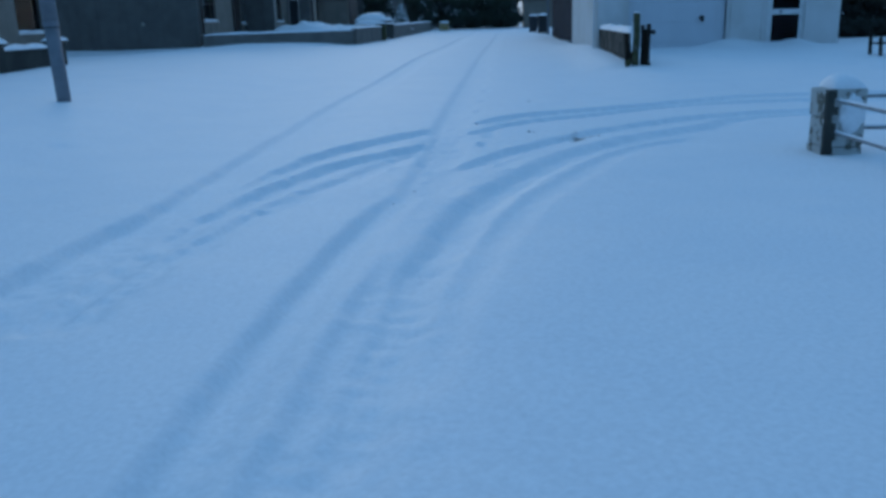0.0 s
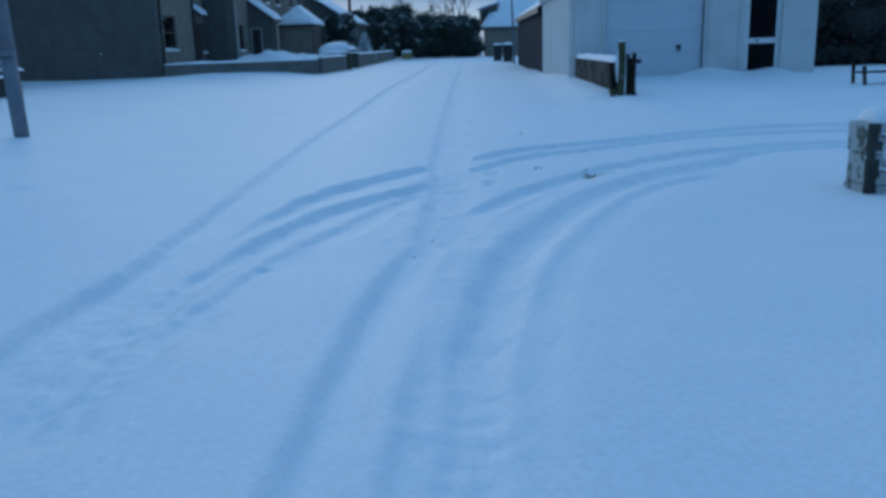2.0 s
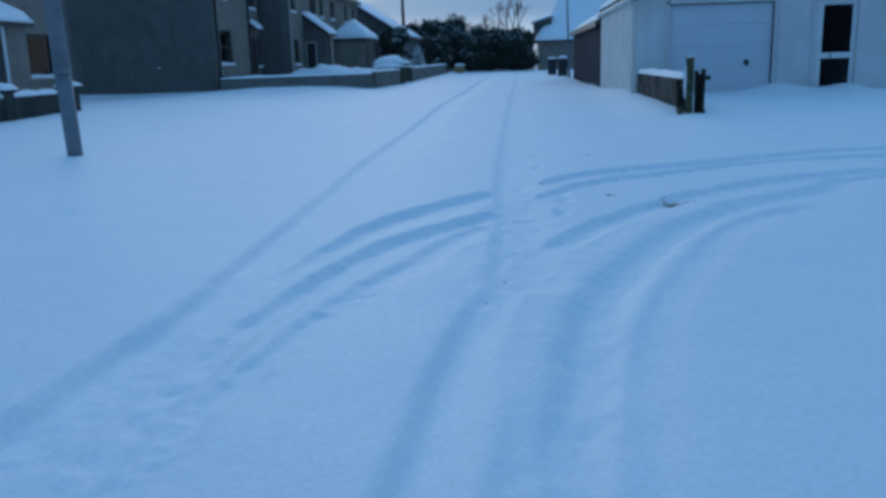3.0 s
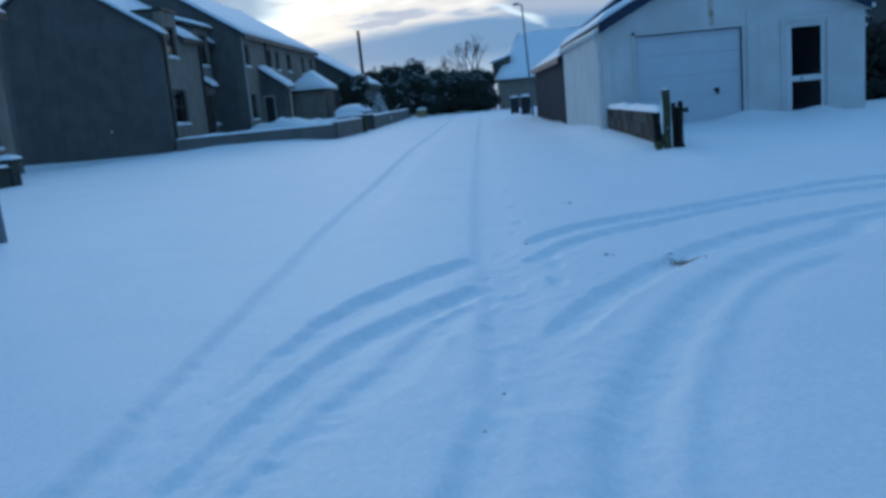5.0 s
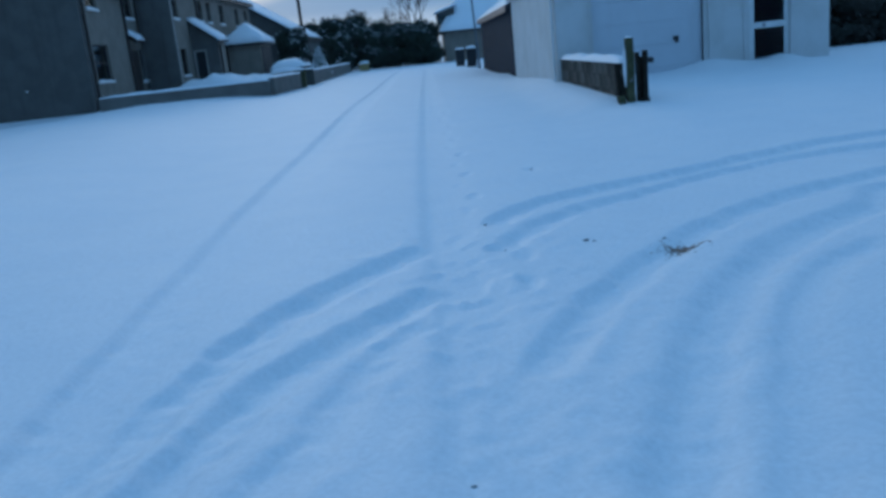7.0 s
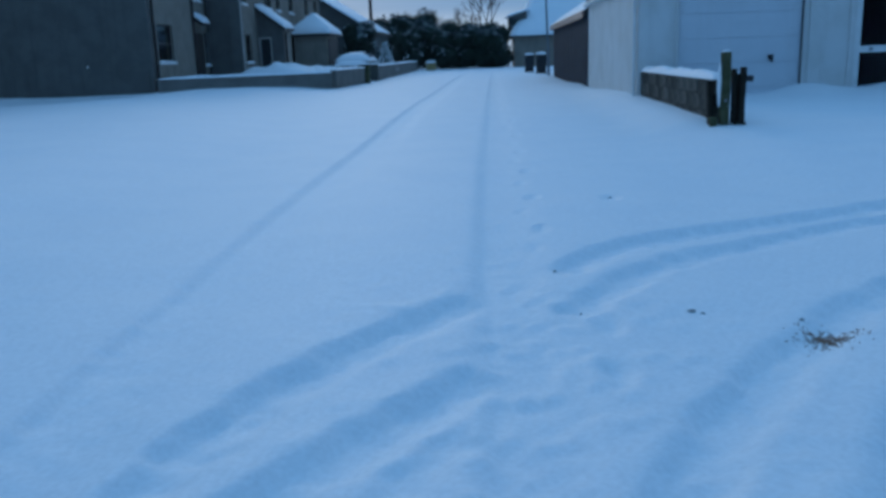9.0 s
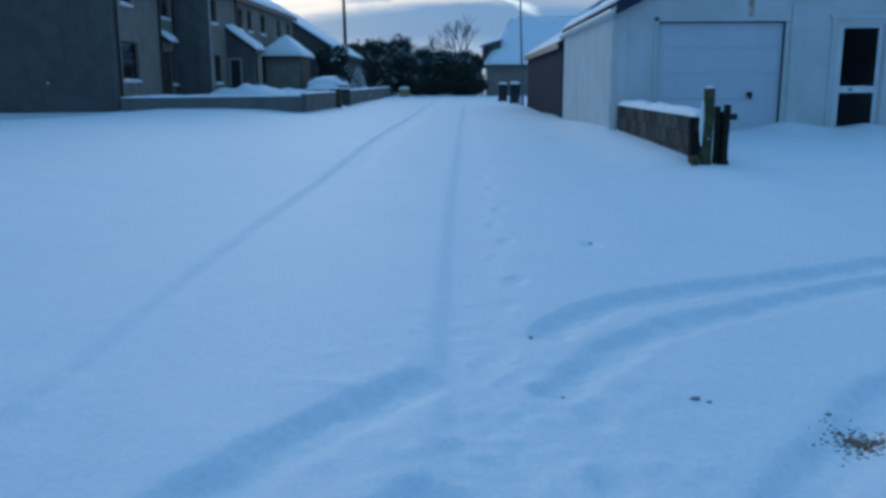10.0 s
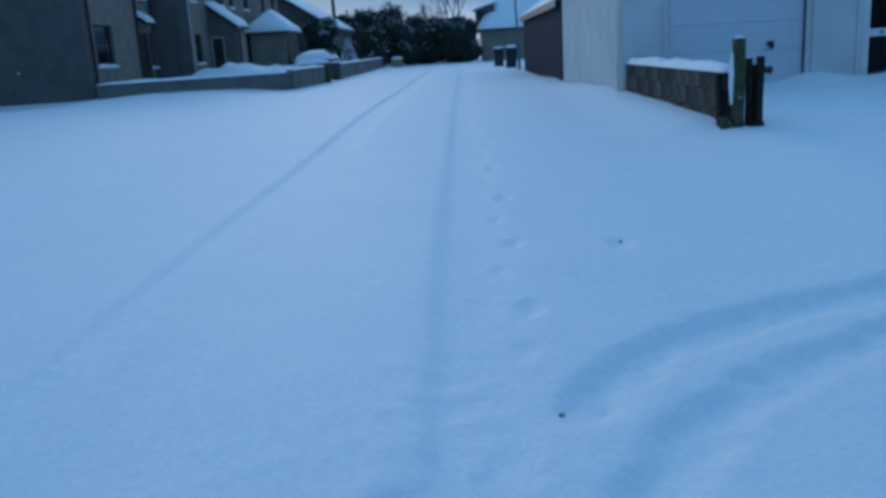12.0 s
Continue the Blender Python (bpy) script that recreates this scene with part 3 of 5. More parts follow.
    part("lock_plate", box(B(), (7.86, y0 + 0.05, 1.045), (7.93, y0 + 0.06, 1.105), 0.004), STEEL, d2)
    part("door_surround", box(B(), (7.42, y0 - 0.03, -0.1), (7.52, y0 - 0.001, 2.40), 0.008), WHITE, g)
    part("door_surround", box(B(), (8.46, y0 - 0.03, -0.1), (8.57, y0 - 0.001, 2.40), 0.008), WHITE, g)
    part("lintel", box(B(), (7.38, y0 - 0.05, 2.40), (8.64, y0 - 0.001, 2.49), 0.01), WHITE, g)
    # roof, fascia and snow
    ov, oe = 0.18, 0.06
    slope = (zr - e) / (xm - x0)
    for s, xe in ((1, x0), (-1, x1)):
        xo = xe - s * oe
        zo = e - oe * slope + 0.05
        part("roof", prism(B(), [(xo, y0 - ov, zo), (xm, y0 - ov, zr + 0.05), (xm, y0 - ov, zr + 0.13), (xo, y0 - ov, zo + 0.08)], (0, y1 - y0 + 2 * ov, 0)), SLATE, g)
        part("bargeboard", prism(B(), [(xo, y0 - ov - 0.03, zo - 0.15), (xm, y0 - ov - 0.03, zr - 0.11), (xm, y0 - ov - 0.03, zr + 0.14), (xo, y0 - ov - 0.03, zo + 0.09)], (0, 0.028, 0)), BLUE, g, "dark blue painted bargeboard")
        a, b = (xo + s * 0.01, y0 - ov + 0.02, zo + 0.085), (xo + s * 0.01, y1 + ov, zo + 0.085)
        c, d = (xm, y1 + ov, zr + 0.135), (xm, y0 - ov + 0.02, zr + 0.135)
        part("snow_cover", snow_slab(B(), a, b, c, d, 0.17, xe, 40, 14), SNOW, g, "thick snow on the roof", True)
        part("fascia", box(B(), (min(xo, xo + s * 0.02), y0 - ov, zo - 0.15), (max(xo, xo + s * 0.02), y1 + ov, zo + 0.06)), TRIM, g)
        bm = tube(B(), (xo - s * 0.05, y0 - ov, zo - 0.07), (xo - s * 0.05, y1 + ov, zo - 0.07), 0.05, seg=10)
        part("gutter", bm, TRIM, g)
    bm = tube(B(), (3.17, y0 + 0.10, 2.50), (3.25, y0 + 0.10, 2.30), 0.035)
    tube(bm, (3.25, y0 + 0.10, 2.32), (3.25, y0 + 0.10, 0.1), 0.035)
    for z in (0.7, 1.4, 2.1):
        box(bm, (3.20, y0 + 0.05, z), (3.30, y0 + 0.15, z + 0.03))
    part("downpipe", bm, TRIM, g)


def B_frame(x0, x1, z0, z1, ya, yb, holes):
    return wall_panel(B(), "y", ya, yb, x0, x1, z0, z1, holes)


make_garage()


def make_shed():
    s = thing("shed", (5, 37, 0.1), "dark grey boarded shed with snowy sloping roof behind the garage", "shed")
    x0, x1, y0, y1, e, slope = 3.28, 8.6, 30.95, 45.4, 2.36, 0.62
    top = e + slope * (x1 - x0)
    part("wall", box(B(), (x0, y0 + 0.15, -0.2), (x0 + 0.15, y1 - 0.15, e)), HARL_DARK, s)
    part("wall", box(B(), (x1 - 0.15, y0 + 0.15, -0.2), (x1, y1 - 0.15, top - 0.05)), HARL_DARK, s)
    for ya in (y0, y1 - 0.15):
        part("end_wall", prism(B(), [(x0, ya, -0.2), (x1, ya, -0.2), (x1, ya, top), (x0, ya, e)], (0, 0.15, 0)), HARL_DARK, s)
    xo, zo, xr = x0 - 0.12, e - 0.12 * slope + 0.02, x1 + 0.1
    zr = zo + slope * (xr - xo)
    part("roof", prism(B(), [(xo, y0, zo), (xr, y0, zr), (xr, y0, zr + 0.10), (xo, y0, zo + 0.10)], (0, y1 - y0 + 0.15, 0)), SLATE, s)
    part("fascia", box(B(), (xo - 0.028, y0, zo - 0.09), (xo, y1 + 0.15, zo + 0.13)), BLUE, s, "dark blue eaves board")
    part("snow_cover", snow_slab(B(), (xo, y0 + 0.01, zo + 0.105), (xo, y1 + 0.15, zo + 0.105), (xr, y1 + 0.15, zr + 0.105), (xr, y0 + 0.01, zr + 0.105), 0.11, 3.0, 36, 12), SNOW, s, "snow on the shed roof", True)
    # raised verge at the far end, dark under its own line of snow
    xa = 4.9
    za = zo + slope * (xa - xo)
    part("raised_verge", prism(B(), [(xa, y1 + 0.0, za + 0.10), (xr, y1 + 0.0, zr + 0.10), (xr, y1 + 0.0, zr + 0.56), (xa, y1 + 0.0, za + 0.34)], (0, 0.14, 0)), BLUE, s, "dark blue raised verge board")
    part("verge_snow", snow_slab(B(), (xa, y1 - 0.02, za + 0.345), (xa, y1 + 0.16, za + 0.345), (xr, y1 + 0.16, zr + 0.565), (xr, y1 - 0.02, zr + 0.565), 0.13, 5.0, 4, 24), SNOW, s, "line of snow on the verge", True)
    # vertical board joints
    y = y0 + 0.3
    while y < y1 - 0.2:
        part("cover_strip", box(B(), (x0 - 0.012, y, 0.0), (x0 - 0.001, y + 0.04, e - 0.07)), HARL_DARK, s)
        y += 0.6


make_shed()

# ---- block wall and gate posts ----


def make_block_wall():
    w = thing("block_wall", (3.4, 19.0, 0.2), "low wall of weathered concrete blocks capped with snow", "wall")
    xa, xb, y0, y1, top = 3.37, 3.57, 16.32, 21.90, 0.80
    part("mortar_core", box(B(), (xa + 0.012, y0 + 0.01, -0.1), (xb - 0.012, y1, top - 0.01)), MORTAR, w)
    shapes = {}
    course, length = 0.215, 0.45
    for r in range(4):
        z0 = top - (r + 1) * (course + 0.01)
        y = y0 - (0.225 if r % 2 else 0)
        while y < y1 - 0.02:
            a, b = max(y, y0), min(y + length - 0.012, y1)
            if b - a > 0.05:
                key = round(b - a, 3)
                if key not in shapes:
                    bm = box(B(), (-0.1, 0, 0), (0.1, b - a, course), 0.012)
                    for v in bm.verts:
                        v.co += Vector([0.006 * noise.noise(v.co * 9 + Vector((k, key * 7, 0))) for k in range(3)])
                    me = bpy.data.meshes.new("block")
                    bm.to_mesh(me)
                    bm.free()
                    me.materials.append(BLOCK)
                    shapes[key] = me
                ob = new("block", shapes[key])
                ob.parent = w
                ob.location = Vector((3.47 + random.uniform(-0.008, 0.008), a, z0)) - Vector(w.location)
            y += length
    part("snow_cap", snow_cap(B(), xa, xb, y0 - 0.1, y1, top, 0.14, 0.02, 0.06, 2.0, 6.0), SNOW, w, "snow lying on top", True)


make_block_wall()


def rough_post(x, y, z0, z1, w, d, lean=(0, 0), seed=0.0):
    """A sawn post with worn edges; lean: how far its top stands off."""
    bm = box(B(), (x - w / 2, y - d / 2, z0), (x + w / 2, y + d / 2, z1), 0.012)
    bmesh.ops.subdivide_edges(bm, edges=[e for e in bm.edges if e.calc_length() > 0.3], cuts=8)
    for v in bm.verts:
        t = (v.co.z - z0) / (z1 - z0)
        v.co += Vector((lean[0] * t, lean[1] * t, 0))
        v.co.x += 0.008 * noise.noise((v.co.x * 8, v.co.y * 8, v.co.z * 3 + seed))
        v.co.y += 0.008 * noise.noise((v.co.x * 8 + 5, v.co.y * 8, v.co.z * 3 + seed))
    return bm


def make_gate():
    p = thing("gate_post", (3.475, 16.04, 0.15), "mossy square wooden gate post with a little snow on top", "gate post")
    part("post", rough_post(3.475, 16.04, -0.1, 1.155, 0.115, 0.115), WOOD, p)
    part("snow_cap", snow_cap(B(), 3.42, 3.53, 15.985, 16.095, 1.155, 0.05, 0.0, 0.02, 1.0, 3.0), SNOW, p, "", True)
    bm = B()
    bmesh.ops.create_uvsphere(bm, u_segments=14, v_segments=16, radius=1)
    for v in bm.verts:
        k = 1 + 0.5 * noise.noise(v.co * 2.5)
        v.co = Vector((3.405 + v.co.x * 0.028 * k, 16.05 + v.co.y * 0.05 * k, 0.72 + v.co.z * 0.30))
    part("stuck_snow", bm, SNOW, p, "strip of wind-blown snow", True)
    bm = tube(B(), (3.475, 15.98, 0.52), (3.475, 15.965, 0.52), 0.02)
    part("bolt", bm, STEEL, p)
    g = thing("old_gate", (3.68, 16.0, 0.1), "folded remains of a dark wooden gate beside the post", "gate")
    part("stile", rough_post(3.595, 16.06, -0.1, 0.93, 0.055, 0.10, (0.0, 0), 2.0), WOOD_DARK, g)
    part("stile", rough_post(3.685, 16.0, -0.1, 0.95, 0.07, 0.10, (0.01, 0), 4.0), WOOD_DARK, g)
    part("stile", rough_post(3.655, 16.12, -0.1, 0.80, 0.05, 0.06, (0.0, 0), 6.0), WOOD_DARK, g)
    part("board", rough_post(3.655, 16.09, -0.1, 0.86, 0.12, 0.04, (0.0, 0), 8.0), WOOD_DARK, g)
    for z in (0.30, 0.74):
        part("rail", box(B(), (3.58, 16.03, z), (3.74, 16.09, z + 0.09), 0.01), WOOD_DARK, g)
    bm = tube(B(), (3.73, 15.97, 0.80), (3.79, 15.93, 0.80), 0.035, 0.045)
    tube(bm, (3.79, 15.93, 0.80), (3.80, 15.92, 0.80), 0.045, 0.02)
    part("latch", bm, BLACK, g)
    part("foot", box(B(), (3.60, 15.94, -0.05), (3.745, 16.08, gz(3.7, 16) + 0.05), 0.02), WOOD_DARK, g)
    s = rough_post(3.34, 16.16, -0.1, 0.78, 0.07, 0.10, (-0.02, 0.1), 9.0)
    solo("prop_stake", s, WOOD_DARK, (3.34, 16.16, 0.1), "short dark stake leaning at the wall's end", "stake")
    s = rough_post(3.36, 16.0, -0.1, 0.30, 0.10, 0.09, (-0.03, 0.05), 12.0)
    solo("stake_stump", s, WOOD, (3.36, 16.0, 0.1), "short mossy stump of an old stake", "stake")


make_gate()

# ---- pillar and rails at the driveway ----


def make_pillar():
    p = thing("stone_pillar", (3.88, 6.97, 0.0), "squat pillar with flaking white paint under a dome of snow", "pillar")
    bm = B()
    for i in range(3):
        box(bm, (-0.165 + 0.006 * (i % 2), -0.165, -0.2 + i * 0.24), (0.155, 0.165 - 0.006 * (i % 2), 0.035 + i * 0.24), 0.014)
    bmesh.ops.subdivide_edges(bm, edges=bm.edges[:], cuts=1)
    for v in bm.verts:
        v.co += 0.010 * noise.noise_vector(v.co * 7)
    bmesh.ops.transform(bm, matrix=pose(3.865, 6.97, 0, 0, 0, 5), verts=bm.verts)
    part("block_core", bm, PILLAR, p)
    # paint worn away to bare mossy stone along the road corner
    bm, n = B(), 9
    for i in range(n):
        z0, z1 = -0.1 + i * 0.068, -0.1 + (i + 1) * 0.068
        wide = 0.075 + 0.055 * noise.noise((i * 0.9, 3.0, 1.0))
        box(bm, (-0.172, -0.174, z0), (-0.172 + wide, -0.160, z1))
        box(bm, (-0.174, -0.160, z0), (-0.160, -0.160 + wide * 0.45, z1))
    bmesh.ops.transform(bm, matrix=pose(3.865, 6.97, 0, 0, 0, 5), verts=bm.verts)
    part("bare_corner", bm, WALL_DARK, p, "dark mossy stone bared along the corner")
    bm = snow_cap(B(), -0.11, 0.165, -0.15, 0.17, 0.51, 0.15, 0.01, 0.03, 5.0, 2.4, 0.25)
    bmesh.ops.transform(bm, matrix=pose(3.87, 6.98, 0, 0, 0, 5), verts=bm.verts)
    part("snow_cap", bm, SNOW, p, "rounded dome of snow", True)
    # wind-blown snow stuck to one face
    bm = B()
    bmesh.ops.create_uvsphere(bm, u_segments=20, v_segments=12, radius=1)
    for v in bm.verts:
        v.co = Vector((v.co.x * 0.105, v.co.y * 0.035, v.co.z * 0.15)) * (1 + 0.35 * noise.noise(v.co * 2.2))
    bmesh.ops.transform(bm, matrix=pose(3.925, 6.805, 0.31, 0, 0, 5), verts=bm.verts)
    part("stuck_snow", bm, SNOW, p, "snow blown against one face", True)


make_pillar()


def make_rails(name, start, end, heights, label):
    f = thing(name, (start[0], start[1], 0.1), label, "fence")
    for h in heights:
        a, b = Vector((*start, h)), Vector((*end, h - 0.03))
        part("rail", tube(B(), a, b, 0.016, seg=10), RAIL, f)
        bm = tube(B(), a + Vector((0, 0, 0.014)), b + Vector((0, 0, 0.014)), 0.013, seg=8)
        part("rail_snow", bm, SNOW, f, "thin line of snow on the rail")
    n = Vector((end[0] - start[0], end[1] - start[1], 0))
    for k in (0.5, 1.0):
        q = Vector((*start, 0)) + n * k
        part("post", tube(B(), (q.x, q.y, -0.2), (q.x, q.y, heights[0] + 0.08), 0.025, seg=10), RAIL, f)


make_rails("drive_fence", (4.02, 7.10), (7.6, 7.3), (0.43, 0.16), "grey tubular rails running from the pillar")
make_rails("roadside_fence", (3.80, 6.80), (4.25, 1.4), (0.42, 0.16), "grey tubular rails along the road verge")


def make_road_pole():
    p = thing("road_pole", (-4.83, 10.43, 0.2), "tall plain grey metal pole standing in the verge", "pole")
    z = gz(-4.83, 10.43)
    part("shaft", tube(B(), (-4.80, 10.43, z - 0.4), (-4.84, 10.43, 1.25), 0.088, 0.092, 20), STEEL, p, "", True)
    part("upper_shaft", tube(B(), (-4.84, 10.43, 1.25), (-4.92, 10.43, 5.5), 0.098, 0.07, 20), STEEL, p, "", True)
    part("collar", tube(B(), (-4.838, 10.43, 1.2), (-4.842, 10.43, 1.28), 0.101, 0.101, 20), STEEL, p)


make_road_pole()

# ---- houses on the west side ----


def gable_house(name, at, label, x0, x1, y0, y1, e, zr, front_holes, group="", side_mat=None, front_mat=None, base=-0.2, over=0.12, cuts=()):
    """A house whose ridge runs with the road and whose front looks east (x1). Openings on the front: (y0, y1, z0, z1)."""
    h = thing(name, at, label, "house", group)
    # front and sides are one harl; the front's brighter light is in its colour
    side_mat, front_mat = side_mat or HARL, front_mat or HARL_PALE_LIT
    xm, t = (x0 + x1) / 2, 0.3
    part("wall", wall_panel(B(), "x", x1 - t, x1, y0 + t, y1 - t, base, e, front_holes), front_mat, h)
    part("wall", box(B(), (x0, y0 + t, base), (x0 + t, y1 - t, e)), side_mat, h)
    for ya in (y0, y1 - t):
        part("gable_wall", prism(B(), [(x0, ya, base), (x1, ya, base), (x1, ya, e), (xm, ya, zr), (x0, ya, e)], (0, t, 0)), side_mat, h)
    part("floor", box(B(), (x0 + t, y0 + t, base), (x1 - t, y1 - t, base + 0.1)), COPING, h)
    part("upper_floor", box(B(), (x0 + t, y0 + t, e * 0.53), (x1 - t, y1 - t, e * 0.53 + 0.15)), COPING, h)
    k = (zr - e) / (xm - x0)
    oe = 0.22
    for s, xe in ((1, x0), (-1, x1)):
        marks = sorted([y0 - over, y1 + over, *[v for c in cuts for v in c]]) if s < 0 else [y0 - over, y1 + over]
        for n, (ya, yb) in enumerate(zip(marks, marks[1:])):
            back = 1.5 if n % 2 else -oe
            xo, zo = xe + s * back, e + back * k + 0.03
            part("roof", prism(B(), [(xo, ya, zo), (xm, ya, zr + 0.03), (xm, ya, zr + 0.15), (xo, ya, zo + 0.12)], (0, yb - ya, 0)), SLATE, h)
            if n % 2 == 0:
                part("fascia", box(B(), (min(xo, xo - s * 0.025), ya, zo - 0.08), (max(xo, xo - s * 0.025), yb, zo + 0.12)), BROWN, h, "dark brown eaves board")
            nu = max(6, int((yb - ya) * 1.8))
            part("snow_cover", snow_slab(B(), (xo, ya + 0.02, zo + 0.125), (xo, yb - 0.02, zo + 0.125), (xm, yb - 0.02, zr + 0.155), (xm, ya + 0.02, zr + 0.155), 0.17, xe + y0, nu, 14), SNOW, h, "thick snow on the slates", True)
    return h


def drainpipe(h, x, y, z0, z1):
    bm = tube(B(), (x + 0.06, y, z0), (x + 0.06, y, z1), 0.045)
    z = z0 + 0.6
    while z < z1:
        tube(bm, (x + 0.06, y, z), (x + 0.06, y, z + 0.04), 0.058)
        z += 1.4
    part("drainpipe", bm, BROWN, h)


def half_dormer(h, x, y0, y1, e, top, hole):
    """The wall carried up through the eave over a window, under a small lean-to roof with snow."""
    # front lit and cheeks shaded by colour, though both are the same harl
    part("dormer_wall", wall_panel(B(), "x", x - 0.3, x, y0, y1, e, top, ((hole[0], hole[1], e, hole[3]),)), HARL_PALE_LIT, h)
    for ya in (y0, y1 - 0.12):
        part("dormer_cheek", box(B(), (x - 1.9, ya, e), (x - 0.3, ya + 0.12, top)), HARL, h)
    part("dormer_roof", prism(B(), [(x + 0.25, y0 - 0.12, top - 0.02), (x - 2.2, y0 - 0.12, top + 0.80), (x - 2.2, y0 - 0.12, top + 0.90), (x + 0.25, y0 - 0.12, top + 0.08)], (0, y1 - y0 + 0.24, 0)), BROWN, h)
    part("dormer_snow", snow_slab(B(), (x + 0.27, y0 - 0.13, top + 0.085), (x + 0.27, y1 + 0.13, top + 0.085), (x - 2.2, y1 + 0.13, top + 0.905), (x - 2.2, y0 - 0.13, top + 0.905), 0.17, y0, 12, 8), SNOW, h, "", True)
    window(h, "x", x, 1, *hole, 1, curtain=True)


def box_dormer(h, x, y0, y1, e, top, hole):
    """The wall carried up square over a window, under a flat dark cap with a dusting of snow."""
    # same harl all round: lit tone in front, shaded tone on the cheeks
    part("dormer_wall", wall_panel(B(), "x", x - 0.3, x, y0, y1, e, top, ((hole[0], hole[1], e, hole[3]),)), HARL_PALE_LIT, h)
    for ya in (y0, y1 - 0.12):
        part("dormer_cheek", box(B(), (x - 1.9, ya, e), (x - 0.3, ya + 0.12, top)), HARL, h)
    part("dormer_cap", box(B(), (x - 2.0, y0 - 0.06, top), (x + 0.07, y1 + 0.06, top + 0.10), 0.01), BROWN, h, "flat dark felted cap")
    part("dormer_snow", snow_cap(B(), x - 1.95, x - 0.1, y0, y1, top + 0.10, 0.06, 0.0, 0.12, y0, 4.0), SNOW, h, "thin snow on the cap", True)
    window(h, "x", x, 1, *hole, 1, curtain=True)


def make_house_middle():
    X = -11.5
    ups = [(34.45, 35.45, 3.95, 4.72), (38.35, 39.25, 3.75, 4.72)]
    downs = [(34.32, 35.80, 1.34, 2.68), (39.2, 39.75, 1.2, 2.5)]
    h = gable_house("house", (-15.5, 36.5, 0.3), "two-storey grey-brown harled house with a blank gable and snowy roof", -19.5, X, 33.6, 39.85, 4.72, 7.3, ups + downs, cuts=[(a - 0.25, b + 0.25) for a, b, c, d in ups])
    box_dormer(h, X, ups[0][0] - 0.25, ups[0][1] + 0.25, 4.72, 5.66, (ups[0][0], ups[0][1], ups[0][2], 5.10))
    half_dormer(h, X, ups[1][0] - 0.25, ups[1][1] + 0.25, 4.72, 5.30, (ups[1][0], ups[1][1], ups[1][2], 5.05))
    for i, (a, b, c, d) in enumerate(downs):
        window(h, "x", X, 1, a, b, c, d, 1, curtain=False)
    bm = B()
    bmesh.ops.create_icosphere(bm, subdivisions=2, radius=1)
    for v in bm.verts:
        v.co = Vector((-13.83 + v.co.x * 0.032, 33.6 + v.co.y * 0.012, 1.26 + v.co.z * 0.036))
    part("snow_splat", bm, SNOW, h, "small mark of thrown snow on the gable", True)
    drainpipe(h, X, 33.95, 0.2, 4.6)
    drainpipe(h, X, 38.0, 0.2, 4.6)
    # canopy over the door
    part("door_canopy", prism(B(), [(X, 38.1, 3.10), (X + 0.40, 38.1, 2.82), (X + 0.40, 38.1, 2.72), (X, 38.1, 2.95)], (0, 0.85, 0)), BROWN, h)
    part("canopy_snow", snow_slab(B(), (X + 0.42, 38.08, 2.825), (X + 0.42, 38.97, 2.825), (X + 0.004, 38.97, 3.105), (X + 0.004, 38.08, 3.105), 0.2, 8.0, 8, 6), SNOW, h, "", True)
    part("front_door", box(B(), (X + 0.001, 38.2, 0.4), (X + 0.05, 38.95, 2.45), 0.01), BROWN, h)


make_house_middle()


